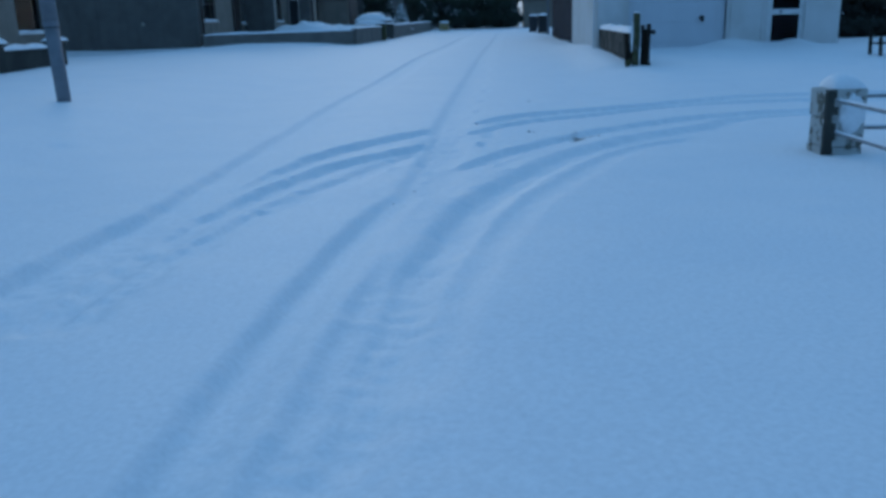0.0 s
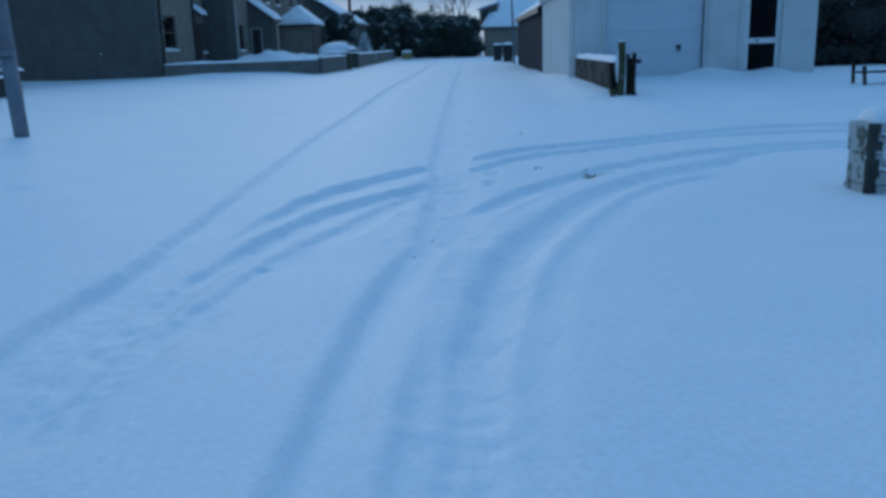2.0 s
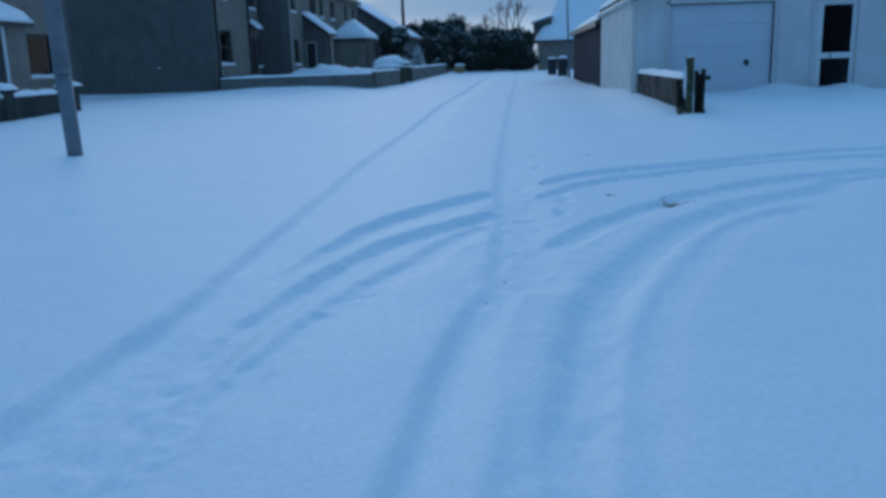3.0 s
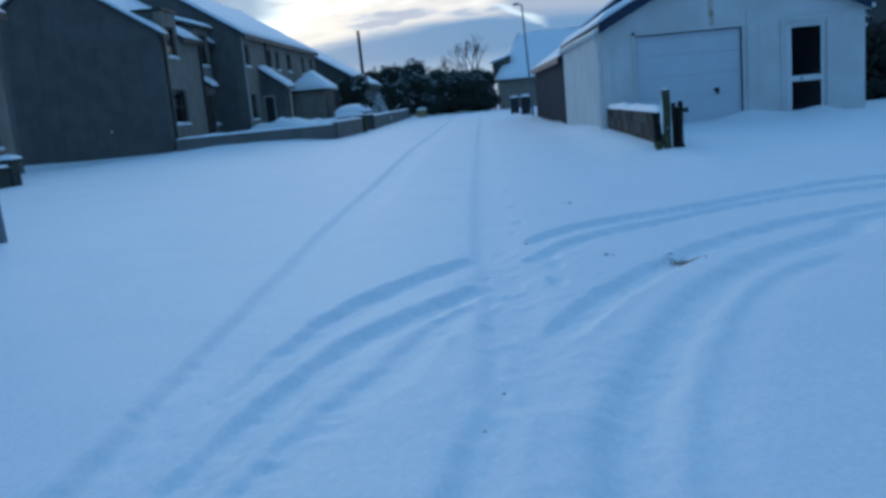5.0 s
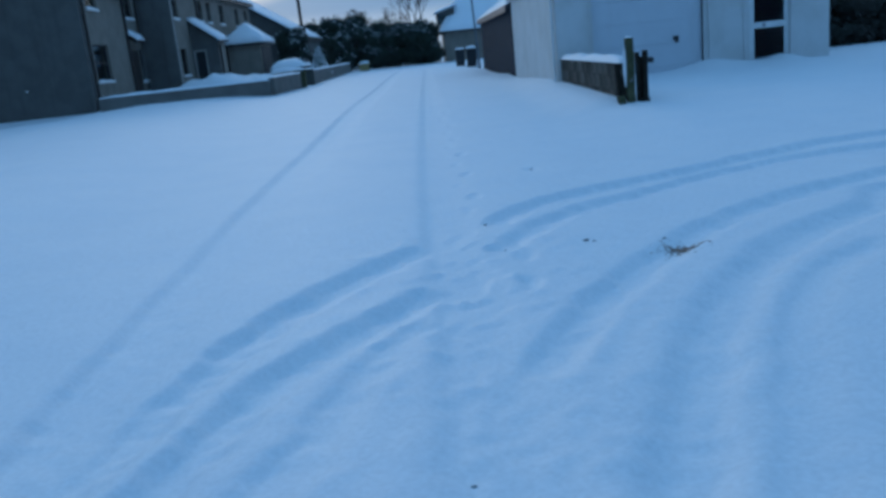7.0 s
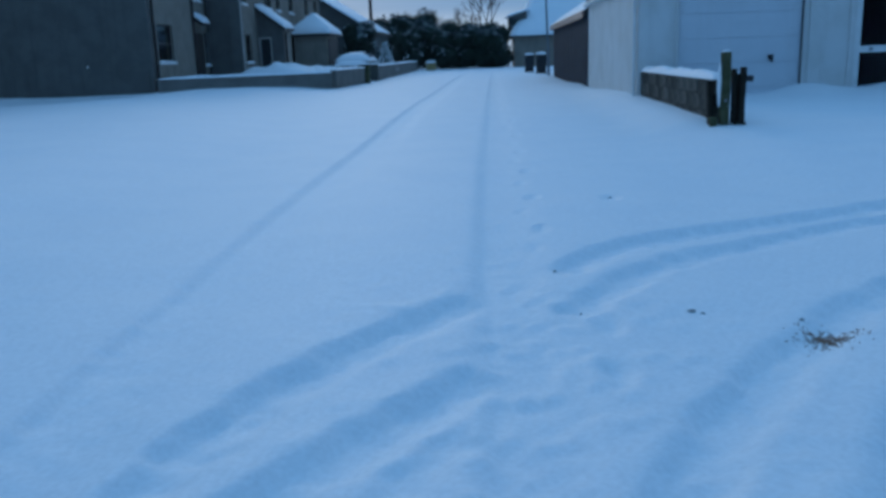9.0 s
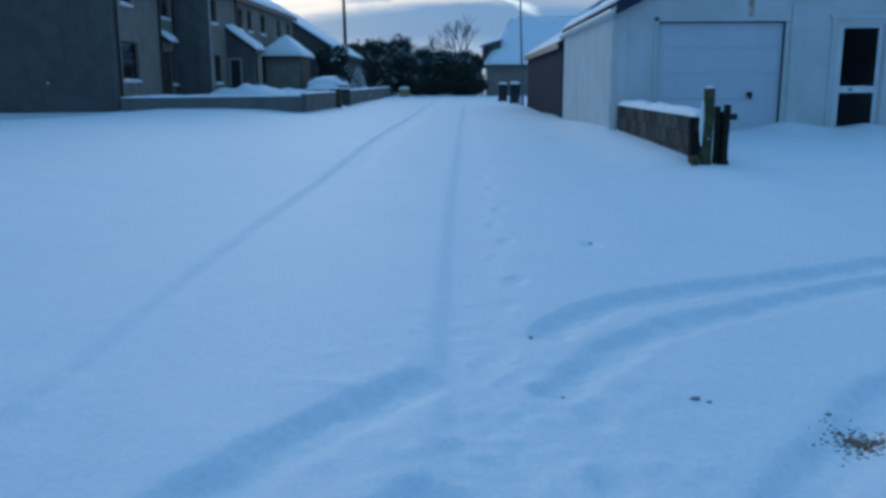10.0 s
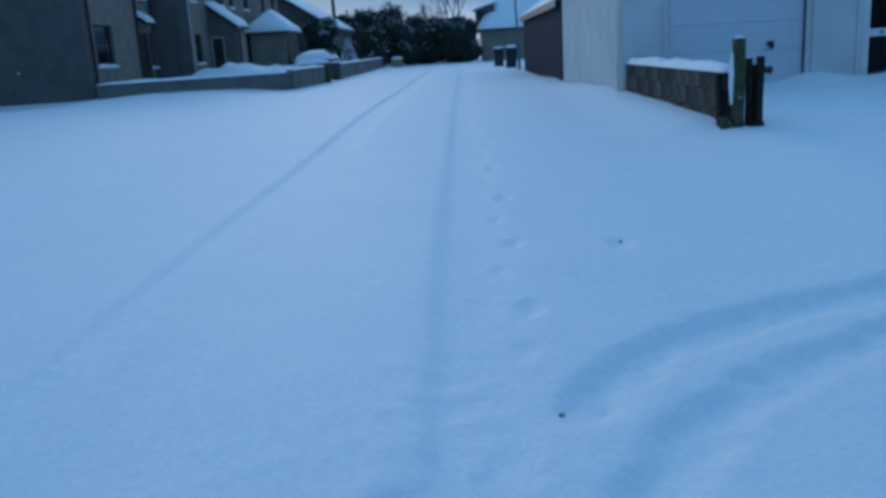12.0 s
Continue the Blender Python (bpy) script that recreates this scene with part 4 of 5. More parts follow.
def make_house_far():
    X = -10.1
    ups = [(40.25, 41.0, 3.68, 4.65), (44.4, 45.15, 3.68, 4.65), (46.05, 46.8, 3.68, 4.65), (48.65, 49.6, 3.68, 4.65), (52.4, 53.2, 3.68, 4.65), (54.9, 55.7, 3.68, 4.65)]
    downs = [(40.4, 41.3, 1.25, 2.4)]
    h = gable_house("house", (-14.5, 48, 0.5), "long two-storey grey-brown harled house with small windows and snowy roof", -18.6, X, 39.86, 56.7, 5.05, 7.75, ups + downs)
    for a, b, c, d in ups:
        window(h, "x", X, 1, a, b, c, d, 1)
    window(h, "x", X, 1, *downs[0], 1)
    # pale corner margin and drainpipe
    part("corner_margin", box(B(), (X - 0.14, 39.87, 0.3), (X + 0.02, 40.04, 5.0)), MARGIN, h)
    drainpipe(h, X, 43.9, 0.4, 4.9)
    # lean-to porch; its end wall has the door
    xp, ya, yb, lo, hi = -8.95, 42.3, 43.8, 2.66, 3.52
    dr = (-9.97, -9.55, 0.4, 2.22)
    bm = wall_panel(B(), "y", ya, ya + 0.2, X + 0.004, xp, -0.2, lo, (dr,))
    prism(bm, [(X + 0.004, ya, lo), (xp, ya, lo), (X + 0.004, ya, hi)], (0, 0.2, 0))
    # shade on the end walls and light on the road side are coloured in
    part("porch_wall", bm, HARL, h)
    part("porch_wall", box(B(), (xp - 0.2, ya + 0.2, -0.2), (xp, yb, lo)), HARL_PALE_LIT, h)
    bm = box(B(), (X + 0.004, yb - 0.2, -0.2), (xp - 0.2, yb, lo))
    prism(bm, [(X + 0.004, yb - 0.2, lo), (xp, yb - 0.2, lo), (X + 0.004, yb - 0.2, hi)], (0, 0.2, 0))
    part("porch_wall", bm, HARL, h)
    part("porch_door", box(B(), (-9.97, ya + 0.10, 0.4), (-9.55, ya + 0.15, 2.22), 0.01), BLACK, h, "dark porch door")
    bm = box(B(), (-10.05, ya - 0.02, 0.4), (-9.98, ya - 0.001, 2.30))
    box(bm, (-9.54, ya - 0.02, 0.4), (-9.48, ya - 0.001, 2.30))
    box(bm, (-9.98, ya - 0.02, 2.23), (-9.54, ya - 0.001, 2.30))
    part("door_frame", bm, MARGIN, h)
    part("porch_roof", prism(B(), [(X + 0.004, ya - 0.15, hi + 0.0), (xp + 0.15, ya - 0.15, lo - 0.10), (xp + 0.15, ya - 0.15, lo - 0.0), (X + 0.004, ya - 0.15, hi + 0.10)], (0, yb - ya + 0.3, 0)), BROWN, h)
    part("porch_snow", snow_slab(B(), (xp + 0.17, ya - 0.16, lo + 0.005), (xp + 0.17, yb + 0.16, lo + 0.005), (X + 0.006, yb + 0.16, hi + 0.105), (X + 0.006, ya - 0.16, hi + 0.105), 0.2, 4.0, 14, 10), SNOW, h, "", True)
    drainpipe(h, xp, 42.6, 0.3, 2.5)


make_house_far()


def hip_building(name, at, label, category, x0, x1, y0, y1, base, e, zr, wall_mat, roof_over=0.3, snow=0.2, along="y"):
    """A block with a hipped roof under snow."""
    h = thing(name, at, label, category)
    t = 0.25
    part("wall", box(B(), (x0, y0, base), (x1, y0 + t, e)), wall_mat, h)
    part("wall", box(B(), (x0, y1 - t, base), (x1, y1, e)), wall_mat, h)
    part("wall", box(B(), (x0, y0 + t, base), (x0 + t, y1 - t, e)), wall_mat, h)
    part("wall", box(B(), (x1 - t, y0 + t, base), (x1, y1 - t, e)), wall_mat, h)
    o = roof_over
    a, b, c, d = [Vector(p) for p in ((x0 - o, y0 - o, e), (x1 + o, y0 - o, e), (x1 + o, y1 + o, e), (x0 - o, y1 + o, e))]
    if along == "y":
        half = (x1 - x0) / 2 + o
        r0, r1 = Vector(((x0 + x1) / 2, y0 - o + half, zr)), Vector(((x0 + x1) / 2, max(y1 + o - half, y0 - o + half + 0.2), zr))
        faces = ((a, b, r0, r0), (b, c, r1, r0), (c, d, r1, r1), (d, a, r0, r1))
    else:
        half = (y1 - y0) / 2 + o
        r0, r1 = Vector((x0 - o + half * 0.48, (y0 + y1) / 2, zr)), Vector((x1 + o - half * 0.48, (y0 + y1) / 2, zr))
        faces = ((a, b, r1, r0), (b, c, r1, r1), (c, d, r0, r1), (d, a, r0, r0))
    part("ceiling", box(B(), (x0 - o, y0 - o, e - 0.02), (x1 + o, y1 + o, e + 0.08)), BROWN, h, "dark eaves board and soffit")
    up = Vector((0, 0, 0.085))
    for p, q, r, s in faces:
        part("roof_snow", snow_slab(B(), p + up, q + up, r + up, s + up, snow, p.x + q.y, 16, 10), SNOW, h, "snow on the hipped roof", True)
    return h


OUT = hip_building("outbuilding", (-9, 50, 0.5), "low harled outbuilding with a snow-laden hipped roof", "outbuilding", -9.92, -8.2, 48.5, 51.6, -0.2, 2.47, 3.36, HARL_PALE_LIT, 0.25, 0.24)

# dark sheet over the east wall stands in for its shaded opening
part("garage_door", box(B(), (-8.198, 48.8, 0.3), (-8.15, 51.3, 2.3), 0.01), BROWN, OUT, "dark sheet in place of the shaded opening in the east wall")


def make_house_behind():
    gable_house("house", (-12.5, 64, 0.5), "dark gabled house further along the street under snow", -17.3, -7.6, 60.0, 70.0, 2.95, 6.0, (), front_mat=HARL)


make_house_behind()


def make_house_near():
    X = -13.2
    holes = [(18.95, 20.05, 1.12, 2.28), (23.58, 25.0, 1.12, 2.28), (15.2, 16.5, 1.05, 2.25), (18.5, 19.6, 3.5, 4.5), (24.2, 25.4, 3.5, 4.5)]
    h = gable_house("house", (-17, 20, 0.3), "pale harled house with dark windows facing the road, snow on sills", -20.5, X, 11.0, 25.95, 4.9, 7.4, holes)
    # sheet added inside the gable so the room behind the windows stays dark
    part("inner_wall", box(B(), (-20.1, 25.58, 0.0), (X - 0.35, 25.64, 4.8)), BROWN, h, "dark sheet added inside to keep the windows dark")
    bm = tube(B(), (X + 0.06, 18.2, 0.1), (X + 0.06, 18.2, 4.8), 0.045)
    for z in (0.9, 2.3, 3.7):
        tube(bm, (X + 0.06, 18.2, z), (X + 0.06, 18.2, z + 0.05), 0.058)
    part("drainpipe", bm, TRIM, h, "white downpipe")
    for a, b, c, d in holes:
        window(h, "x", X, 1, a, b, c, d, 0)
    # lean-to porch; its end wall has the door
    xp, ya, yb, lo, hi = -11.8, 20.2, 21.3, 2.40, 3.15
    dr = (-12.95, -12.2, 0.1, 2.10)
    bm = wall_panel(B(), "y", ya, ya + 0.15, X + 0.004, xp, -0.2, lo, (dr,))
    prism(bm, [(X + 0.004, ya, lo), (xp, ya, lo), (X + 0.004, ya, hi)], (0, 0.15, 0))
    # end walls take the shaded harl colour, the road side the lit one
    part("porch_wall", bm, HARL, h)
    part("porch_wall", box(B(), (xp - 0.15, ya + 0.15, -0.2), (xp, yb, lo)), HARL_PALE_LIT, h)
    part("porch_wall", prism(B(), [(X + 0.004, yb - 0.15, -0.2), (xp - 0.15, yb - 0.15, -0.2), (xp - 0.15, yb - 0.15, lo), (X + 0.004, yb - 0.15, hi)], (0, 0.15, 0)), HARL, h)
    part("porch_door", box(B(), (-12.95, ya + 0.08, 0.1), (-12.2, ya + 0.13, 2.10), 0.01), BLACK, h, "black front door with a letter plate")
    part("letter_plate", box(B(), (-12.70, ya + 0.07, 0.98), (-12.45, ya + 0.079, 1.04), 0.003), STEEL, h)
    part("porch_roof", prism(B(), [(xp + 0.15, ya - 0.15, lo - 0.08), (X + 0.004, ya - 0.15, hi), (X + 0.004, ya - 0.15, hi + 0.1), (xp + 0.15, ya - 0.15, lo + 0.02)], (0, yb - ya + 0.3, 0)), BROWN, h)
    part("porch_snow", snow_slab(B(), (xp + 0.17, ya - 0.16, lo + 0.025), (xp + 0.17, yb + 0.16, lo + 0.025), (X + 0.006, yb + 0.16, hi + 0.105), (X + 0.006, ya - 0.16, hi + 0.105), 0.18, 1.0, 14, 8), SNOW, h, "", True)
    part("drainpipe", tube(B(), (xp + 0.05, ya + 0.06, 0.1), (xp + 0.05, ya + 0.06, lo), 0.04), TRIM, h)


make_house_near()


def make_house_right():
    """The house behind the hedge; its front looks towards the camera."""
    x0, x1, y0, y1, e, zr = 12.6, 23.0, 33.0, 41.0, 4.9, 7.6
    h = thing("house", (17.8, 37, 0.3), "dark harled house behind the hedge with a snowy roof", "house")
    hole = (13.6, 14.35, 2.95, 4.0)
    part("wall", wall_panel(B(), "y", y0, y0 + 0.3, x0, x1, -0.2, e, (hole,)), HARL, h)
    part("wall", box(B(), (x0, y1 - 0.3, -0.2), (x1, y1, e)), HARL, h)
    ym = (y0 + y1) / 2
    for xa in (x0, x1 - 0.3):
        part("gable_wall", prism(B(), [(xa, y0 + 0.3, -0.2), (xa, y1 - 0.3, -0.2), (xa, y1 - 0.3, e), (xa, ym, zr), (xa, y0 + 0.3, e)], (0.3, 0, 0)), HARL, h)
    window(h, "y", y0, -1, *hole, 1)
    for ya in (y0 - 0.25, y1 + 0.25):
        part("roof", prism(B(), [(x0 - 0.15, ya, e - 0.12), (x0 - 0.15, ym, zr + 0.05), (x0 - 0.15, ym, zr + 0.17), (x0 - 0.15, ya, e)], (x1 - x0 + 0.3, 0, 0)), SLATE, h)
        part("snow_cover", snow_slab(B(), (x0 - 0.15, ya, e + 0.004), (x1 + 0.15, ya, e + 0.004), (x1 + 0.15, ym, zr + 0.175), (x0 - 0.15, ym, zr + 0.175), 0.17, ya, 20, 10), SNOW, h, "", True)


make_house_right()

# ---- garden walls ----


def wall_run(name, p, q, z0, z1, label, t=0.2, material=None, snow=0.10, segments=1):
    """A straight low wall from p to q, with its cap of snow."""
    p, q = Vector((*p, 0)), Vector((*q, 0))
    ln = (q - p).length
    m = Matrix.Translation(p) @ (q - p).to_track_quat("X", "Z").to_matrix().to_4x4()
    w = thing(name, (p.x, p.y, max(0, z0)), label, "wall")
    bm = box(B(), (0, -t / 2, z0), (ln, t / 2, z1 - 0.07), 0.01)
    bmesh.ops.transform(bm, matrix=m, verts=bm.verts)
    part("wall_body", bm, material or COPING, w)
    bm = box(B(), (-0.02, -t / 2 - 0.03, z1 - 0.07), (ln + 0.02, t / 2 + 0.03, z1), 0.012)
    bmesh.ops.transform(bm, matrix=m, verts=bm.verts)
    part("coping", bm, material or COPING, w)
    bm = snow_cap(B(), 0, ln, -t / 2, t / 2, z1, snow, 0.035, 0.1, p.x, 6.0)
    bmesh.ops.transform(bm, matrix=m, verts=bm.verts)
    part("snow_cap", bm, SNOW, w, "snow lying on the coping", True)
    return w


def pier(name, x, y, w, z0, z1, label, material, snow=0.16):
    t = thing(name, (x, y, max(0, z0)), label, "pillar")
    part("shaft", box(B(), (x - w / 2, y - w / 2, z0), (x + w / 2, y + w / 2, z1 - 0.07), 0.012), material, t)
    part("cap_stone", box(B(), (x - w / 2 - 0.04, y - w / 2 - 0.04, z1 - 0.07), (x + w / 2 + 0.04, y + w / 2 + 0.04, z1), 0.015), material, t)
    part("snow_cap", snow_cap(B(), x - w / 2 - 0.04, x + w / 2 + 0.04, y - w / 2 - 0.04, y + w / 2 + 0.04, z1, snow, 0.03, 0.04, x, 2.6), SNOW, t, "rounded heap of snow", True)


wall_run("garden_wall", (-11.35, 33.55), (-5.75, 36.38), -0.2, 0.76, "low rendered garden wall with snow on its coping")
wall_run("garden_wall", (-5.68, 36.58), (-5.45, 42.2), -0.2, 0.84, "low rendered roadside wall with snow on its coping")
wall_run("garden_wall", (-5.45, 46.2), (-5.75, 73.0), -0.2, 0.86, "long low rendered roadside wall under snow")
pier("gate_pier", -5.4, 42.6, 0.42, -0.2, 0.98, "mossy dark gate pier with snow", WOOD, 0.08)
pier("gate_pier", -5.42, 45.8, 0.36, -0.2, 0.95, "dark gate pier with snow", WALL_DARK, 0.08)
wall_run("front_wall", (-9.3, 13.45), (-9.3, 18.35), -0.2, 0.79, "dark rendered front garden wall with snow on top", 0.22, WALL_DARK, 0.12)
wall_run("boundary_wall", (-13.1, 18.9), (-20.0, 20.6), -0.2, 0.75, "dark low wall between gardens", 0.2, WALL_DARK, 0.09)
for k, y in enumerate((13.33, 16.1, 18.5)):
    pier("wall_pillar", -9.3, y, 0.31, -0.2, 0.93, "dark square wall pillar under rounded snow", WALL_DARK, 0.17)
pier("gate_pillar", -9.75, 15.30, 0.27, -0.2, 1.0, "dark square pillar behind the wall under snow", WALL_DARK, 0.15)


# ---- snowed-up garden, car, bins ----


def mound(name, x, y, rx, ry, h, label):
    bm = snow_cap(B(), x - rx, x + rx, y - ry, y + ry, gz(x, y) - 0.04, h, 0.0, 0.12, x, 2.0)
    solo(name, bm, SNOW, (x, y, gz(x, y) - 0.05), label, "snow", smooth=True)


mound("snow_mound", -8.6, 40.0, 1.5, 1.3, 0.45, "heap of drifted snow in the front garden")
mound("snow_mound", -7.2, 41.0, 1.2, 1.0, 0.28, "low heap of drifted snow over garden plants")
mound("snow_mound", -8.2, 46.4, 1.0, 1.0, 0.35, "rounded drift beside the outbuilding")


def make_car():
    c = thing("parked_car", (-6.7, 48.3, 0.4), "parked dark car buried under a dome of snow", "car")
    x, z = -6.70, 0.30
    ya, yb = 46.4, 50.3
    prof = [(0.0, 0.25), (0.0, 0.62), (0.9, 0.78), (1.55, 1.20), (3.0, 1.20), (3.7, 0.80), (3.9, 0.72), (3.9, 0.25)]
    bm = prism(B(), [(x - 0.84, ya + p, z + q) for p, q in prof], (1.68, 0, 0))
    bmesh.ops.bevel(bm, geom=list(bm.edges), offset=0.07, segments=2, affect="EDGES")
    body = part("body", bm, CARPAINT, c)
    pane = part("windscreen", prism(B(), [(x - 0.68, ya + 0.98, z + 0.86), (x + 0.68, ya + 0.98, z + 0.86), (x + 0.6, ya + 1.46, z + 1.17), (x - 0.6, ya + 1.46, z + 1.17)], (0, -0.02, 0.03)), GLASS, c)
    pane.visible_shadow = False
    for sx in (-1, 1):
        part("headlight", box(B(), (x + sx * 0.62 - 0.14, ya - 0.03, z + 0.48), (x + sx * 0.62 + 0.14, ya + 0.05, z + 0.60), 0.02), TRIM, c)
        for yy in (ya + 0.7, yb - 0.75):
            w = part("wheel", tube(B(), (x + sx * 0.70, yy, z + 0.22), (x + sx * 0.88, yy, z + 0.22), 0.31, seg=20), BLACK, c)
            part("rim", tube(B(), (x + sx * 0.875, yy, z + 0.22), (x + sx * 0.89, yy, z + 0.22), 0.2, seg=16), STEEL, w)
    bm = snow_cap(B(), x - 0.86, x + 0.86, ya + 0.8, yb - 0.4, z + 0.82, 0.48, 0.06, 0.08, 2.0, 2.4, 0.12)
    part("snow_cover", bm, SNOW, c, "smooth dome of snow over the cabin", True)
    bm = snow_cap(B(), x - 0.84, x + 0.84, ya - 0.02, ya + 1.1, z + 0.62, 0.24, 0.0, 0.08, 4.0, 3.0, 0.15)
    part("snow_cover", bm, SNOW, c, "snow on the bonnet", True)


make_car()


def make_bin(x, y, turn):
    b = thing("wheelie_bin", (x, y, gz(x, y)), "dark wheeled bin with snow on its lid", "bin", "bins by the shed")
    z = gz(x, y) - 0.03
    bm = B()
    prism(bm, [(x - 0.24, y - 0.28, z + 0.06), (x + 0.24, y - 0.28, z + 0.06), (x + 0.24, y + 0.28, z + 0.06), (x - 0.24, y + 0.28, z + 0.06)], (0, 0, 0.92))
    for v in bm.verts:
        if v.co.z > z + 0.5:
            v.co.x = x + (v.co.x - x) * 1.18
            v.co.y = y + (v.co.y - y) * 1.15
    bmesh.ops.bevel(bm, geom=list(bm.edges), offset=0.02, segments=2, affect="EDGES")
    part("body", bm, BLACK, b)
    part("lid", box(B(), (x - 0.31, y - 0.36, z + 0.985), (x + 0.31, y + 0.34, z + 1.04), 0.02), BLACK, b)
    for s in (-1, 1):
        part("wheel", tube(B(), (x + s * 0.2, y + 0.3, z + 0.12), (x + s * 0.26, y + 0.3, z + 0.12), 0.12, seg=16), BLACK, b)
    part("handle", tube(B(), (x - 0.25, y + 0.38, z + 0.98), (x + 0.25, y + 0.38, z + 0.98), 0.015, seg=8), BLACK, b)
    part("snow_cap", snow_cap(B(), x - 0.30, x + 0.30, y - 0.34, y + 0.32, z + 1.04, 0.16, 0.0, 0.05, x, 3.0), SNOW, b, "snow on the lid", True)


make_bin(2.95, 50.0, 0)
make_bin(2.54, 55.0, 0)


def make_lamp_post():
    l = thing("street_lamp", (3.12, 47.0, 0.1), "slim grey steel street lamp column", "street lamp")
    part("base_column", tube(B(), (3.16, 47.0, -0.2), (3.13, 47.0, 1.3), 0.075, 0.075, 16), STEEL, l)
    part("column", tube(B(), (3.13, 47.0, 1.3), (2.96, 47.0, 5.86), 0.055, 0.04, 14), STEEL, l)
    part("bracket", tube(B(), (2.96, 47.0, 5.84), (2.80, 46.98, 5.92), 0.03, 0.025, 10), STEEL, l)
    bm = box(B(), (2.50, 46.9, 5.86), (2.82, 47.06, 5.97), 0.03)
    part("lantern", bm, STEEL, l)


make_lamp_post()


def make_utility_pole():
    p = thing("utility_pole", (-9.65, 76.0, 0.2), "dark wooden utility pole behind the hedge", "pole")
    part("shaft", tube(B(), (-9.65, 76.0, -0.3), (-9.75, 76.0, 7.95), 0.16, 0.12, 14), BARK, p)
    part("junction_box", box(B(), (-9.55, 75.75, 3.3), (-9.15, 75.95, 4.3), 0.03), BLACK, p)
    part("insulator", tube(B(), (-9.74, 75.88, 7.5), (-9.74, 75.84, 7.7), 0.06, 0.04, 8), STEEL, p)


make_utility_pole()


def make_grit_bin():
    x, y = -4.55, 72.0
    z = gz(x, y) - 0.03
    g = thing("grit_bin", (x, y, z), "yellow grit bin topped with snow by the hedge", "grit bin")
    bm = box(B(), (x - 0.38, y - 0.3, z), (x + 0.38, y + 0.3, z + 0.55), 0.03)
    part("body", bm, YELLOW, g)
    part("lid", prism(B(), [(x - 0.42, y - 0.34, z + 0.55), (x - 0.42, y + 0.34, z + 0.68), (x - 0.42, y + 0.34, z + 0.74), (x - 0.42, y - 0.34, z + 0.61)], (0.84, 0, 0)), YELLOW, g)
    part("snow_cap", snow_cap(B(), x - 0.42, x + 0.42, y - 0.34, y + 0.34, z + 0.64, 0.24, 0.0, 0.08, 1.0, 3.0), SNOW, g, "", True)


make_grit_bin()


def make_neighbour():
    h = hip_building("house", (8, 85, 0.3), "pale house with a tall snow-covered hipped roof and dormer", "house", 2.2, 14.5, 76.0, 86.0, -0.2, 2.55, 6.6, HARL_PALE_LIT, 0.35, 0.22, along="x")
    part("dormer", prism(B(), [(1.75, 77.2, 3.2), (3.3, 77.2, 3.2), (3.3, 77.2, 4.65), (1.75, 77.2, 4.2)], (0, 3, 0)), HARL, h)
    part("dormer_window", box(B(), (1.9, 77.15, 3.35), (2.6, 77.195, 4.05)), GLASS, h)
    part("dormer_snow", snow_slab(B(), (1.5, 77.0, 4.17), (1.5, 80.4, 4.17), (3.5, 80.4, 4.75), (3.5, 77.0, 4.75), 0.2, 2.0, 8, 6), SNOW, h, "", True)


make_neighbour()

# ---- trees, hedges ----


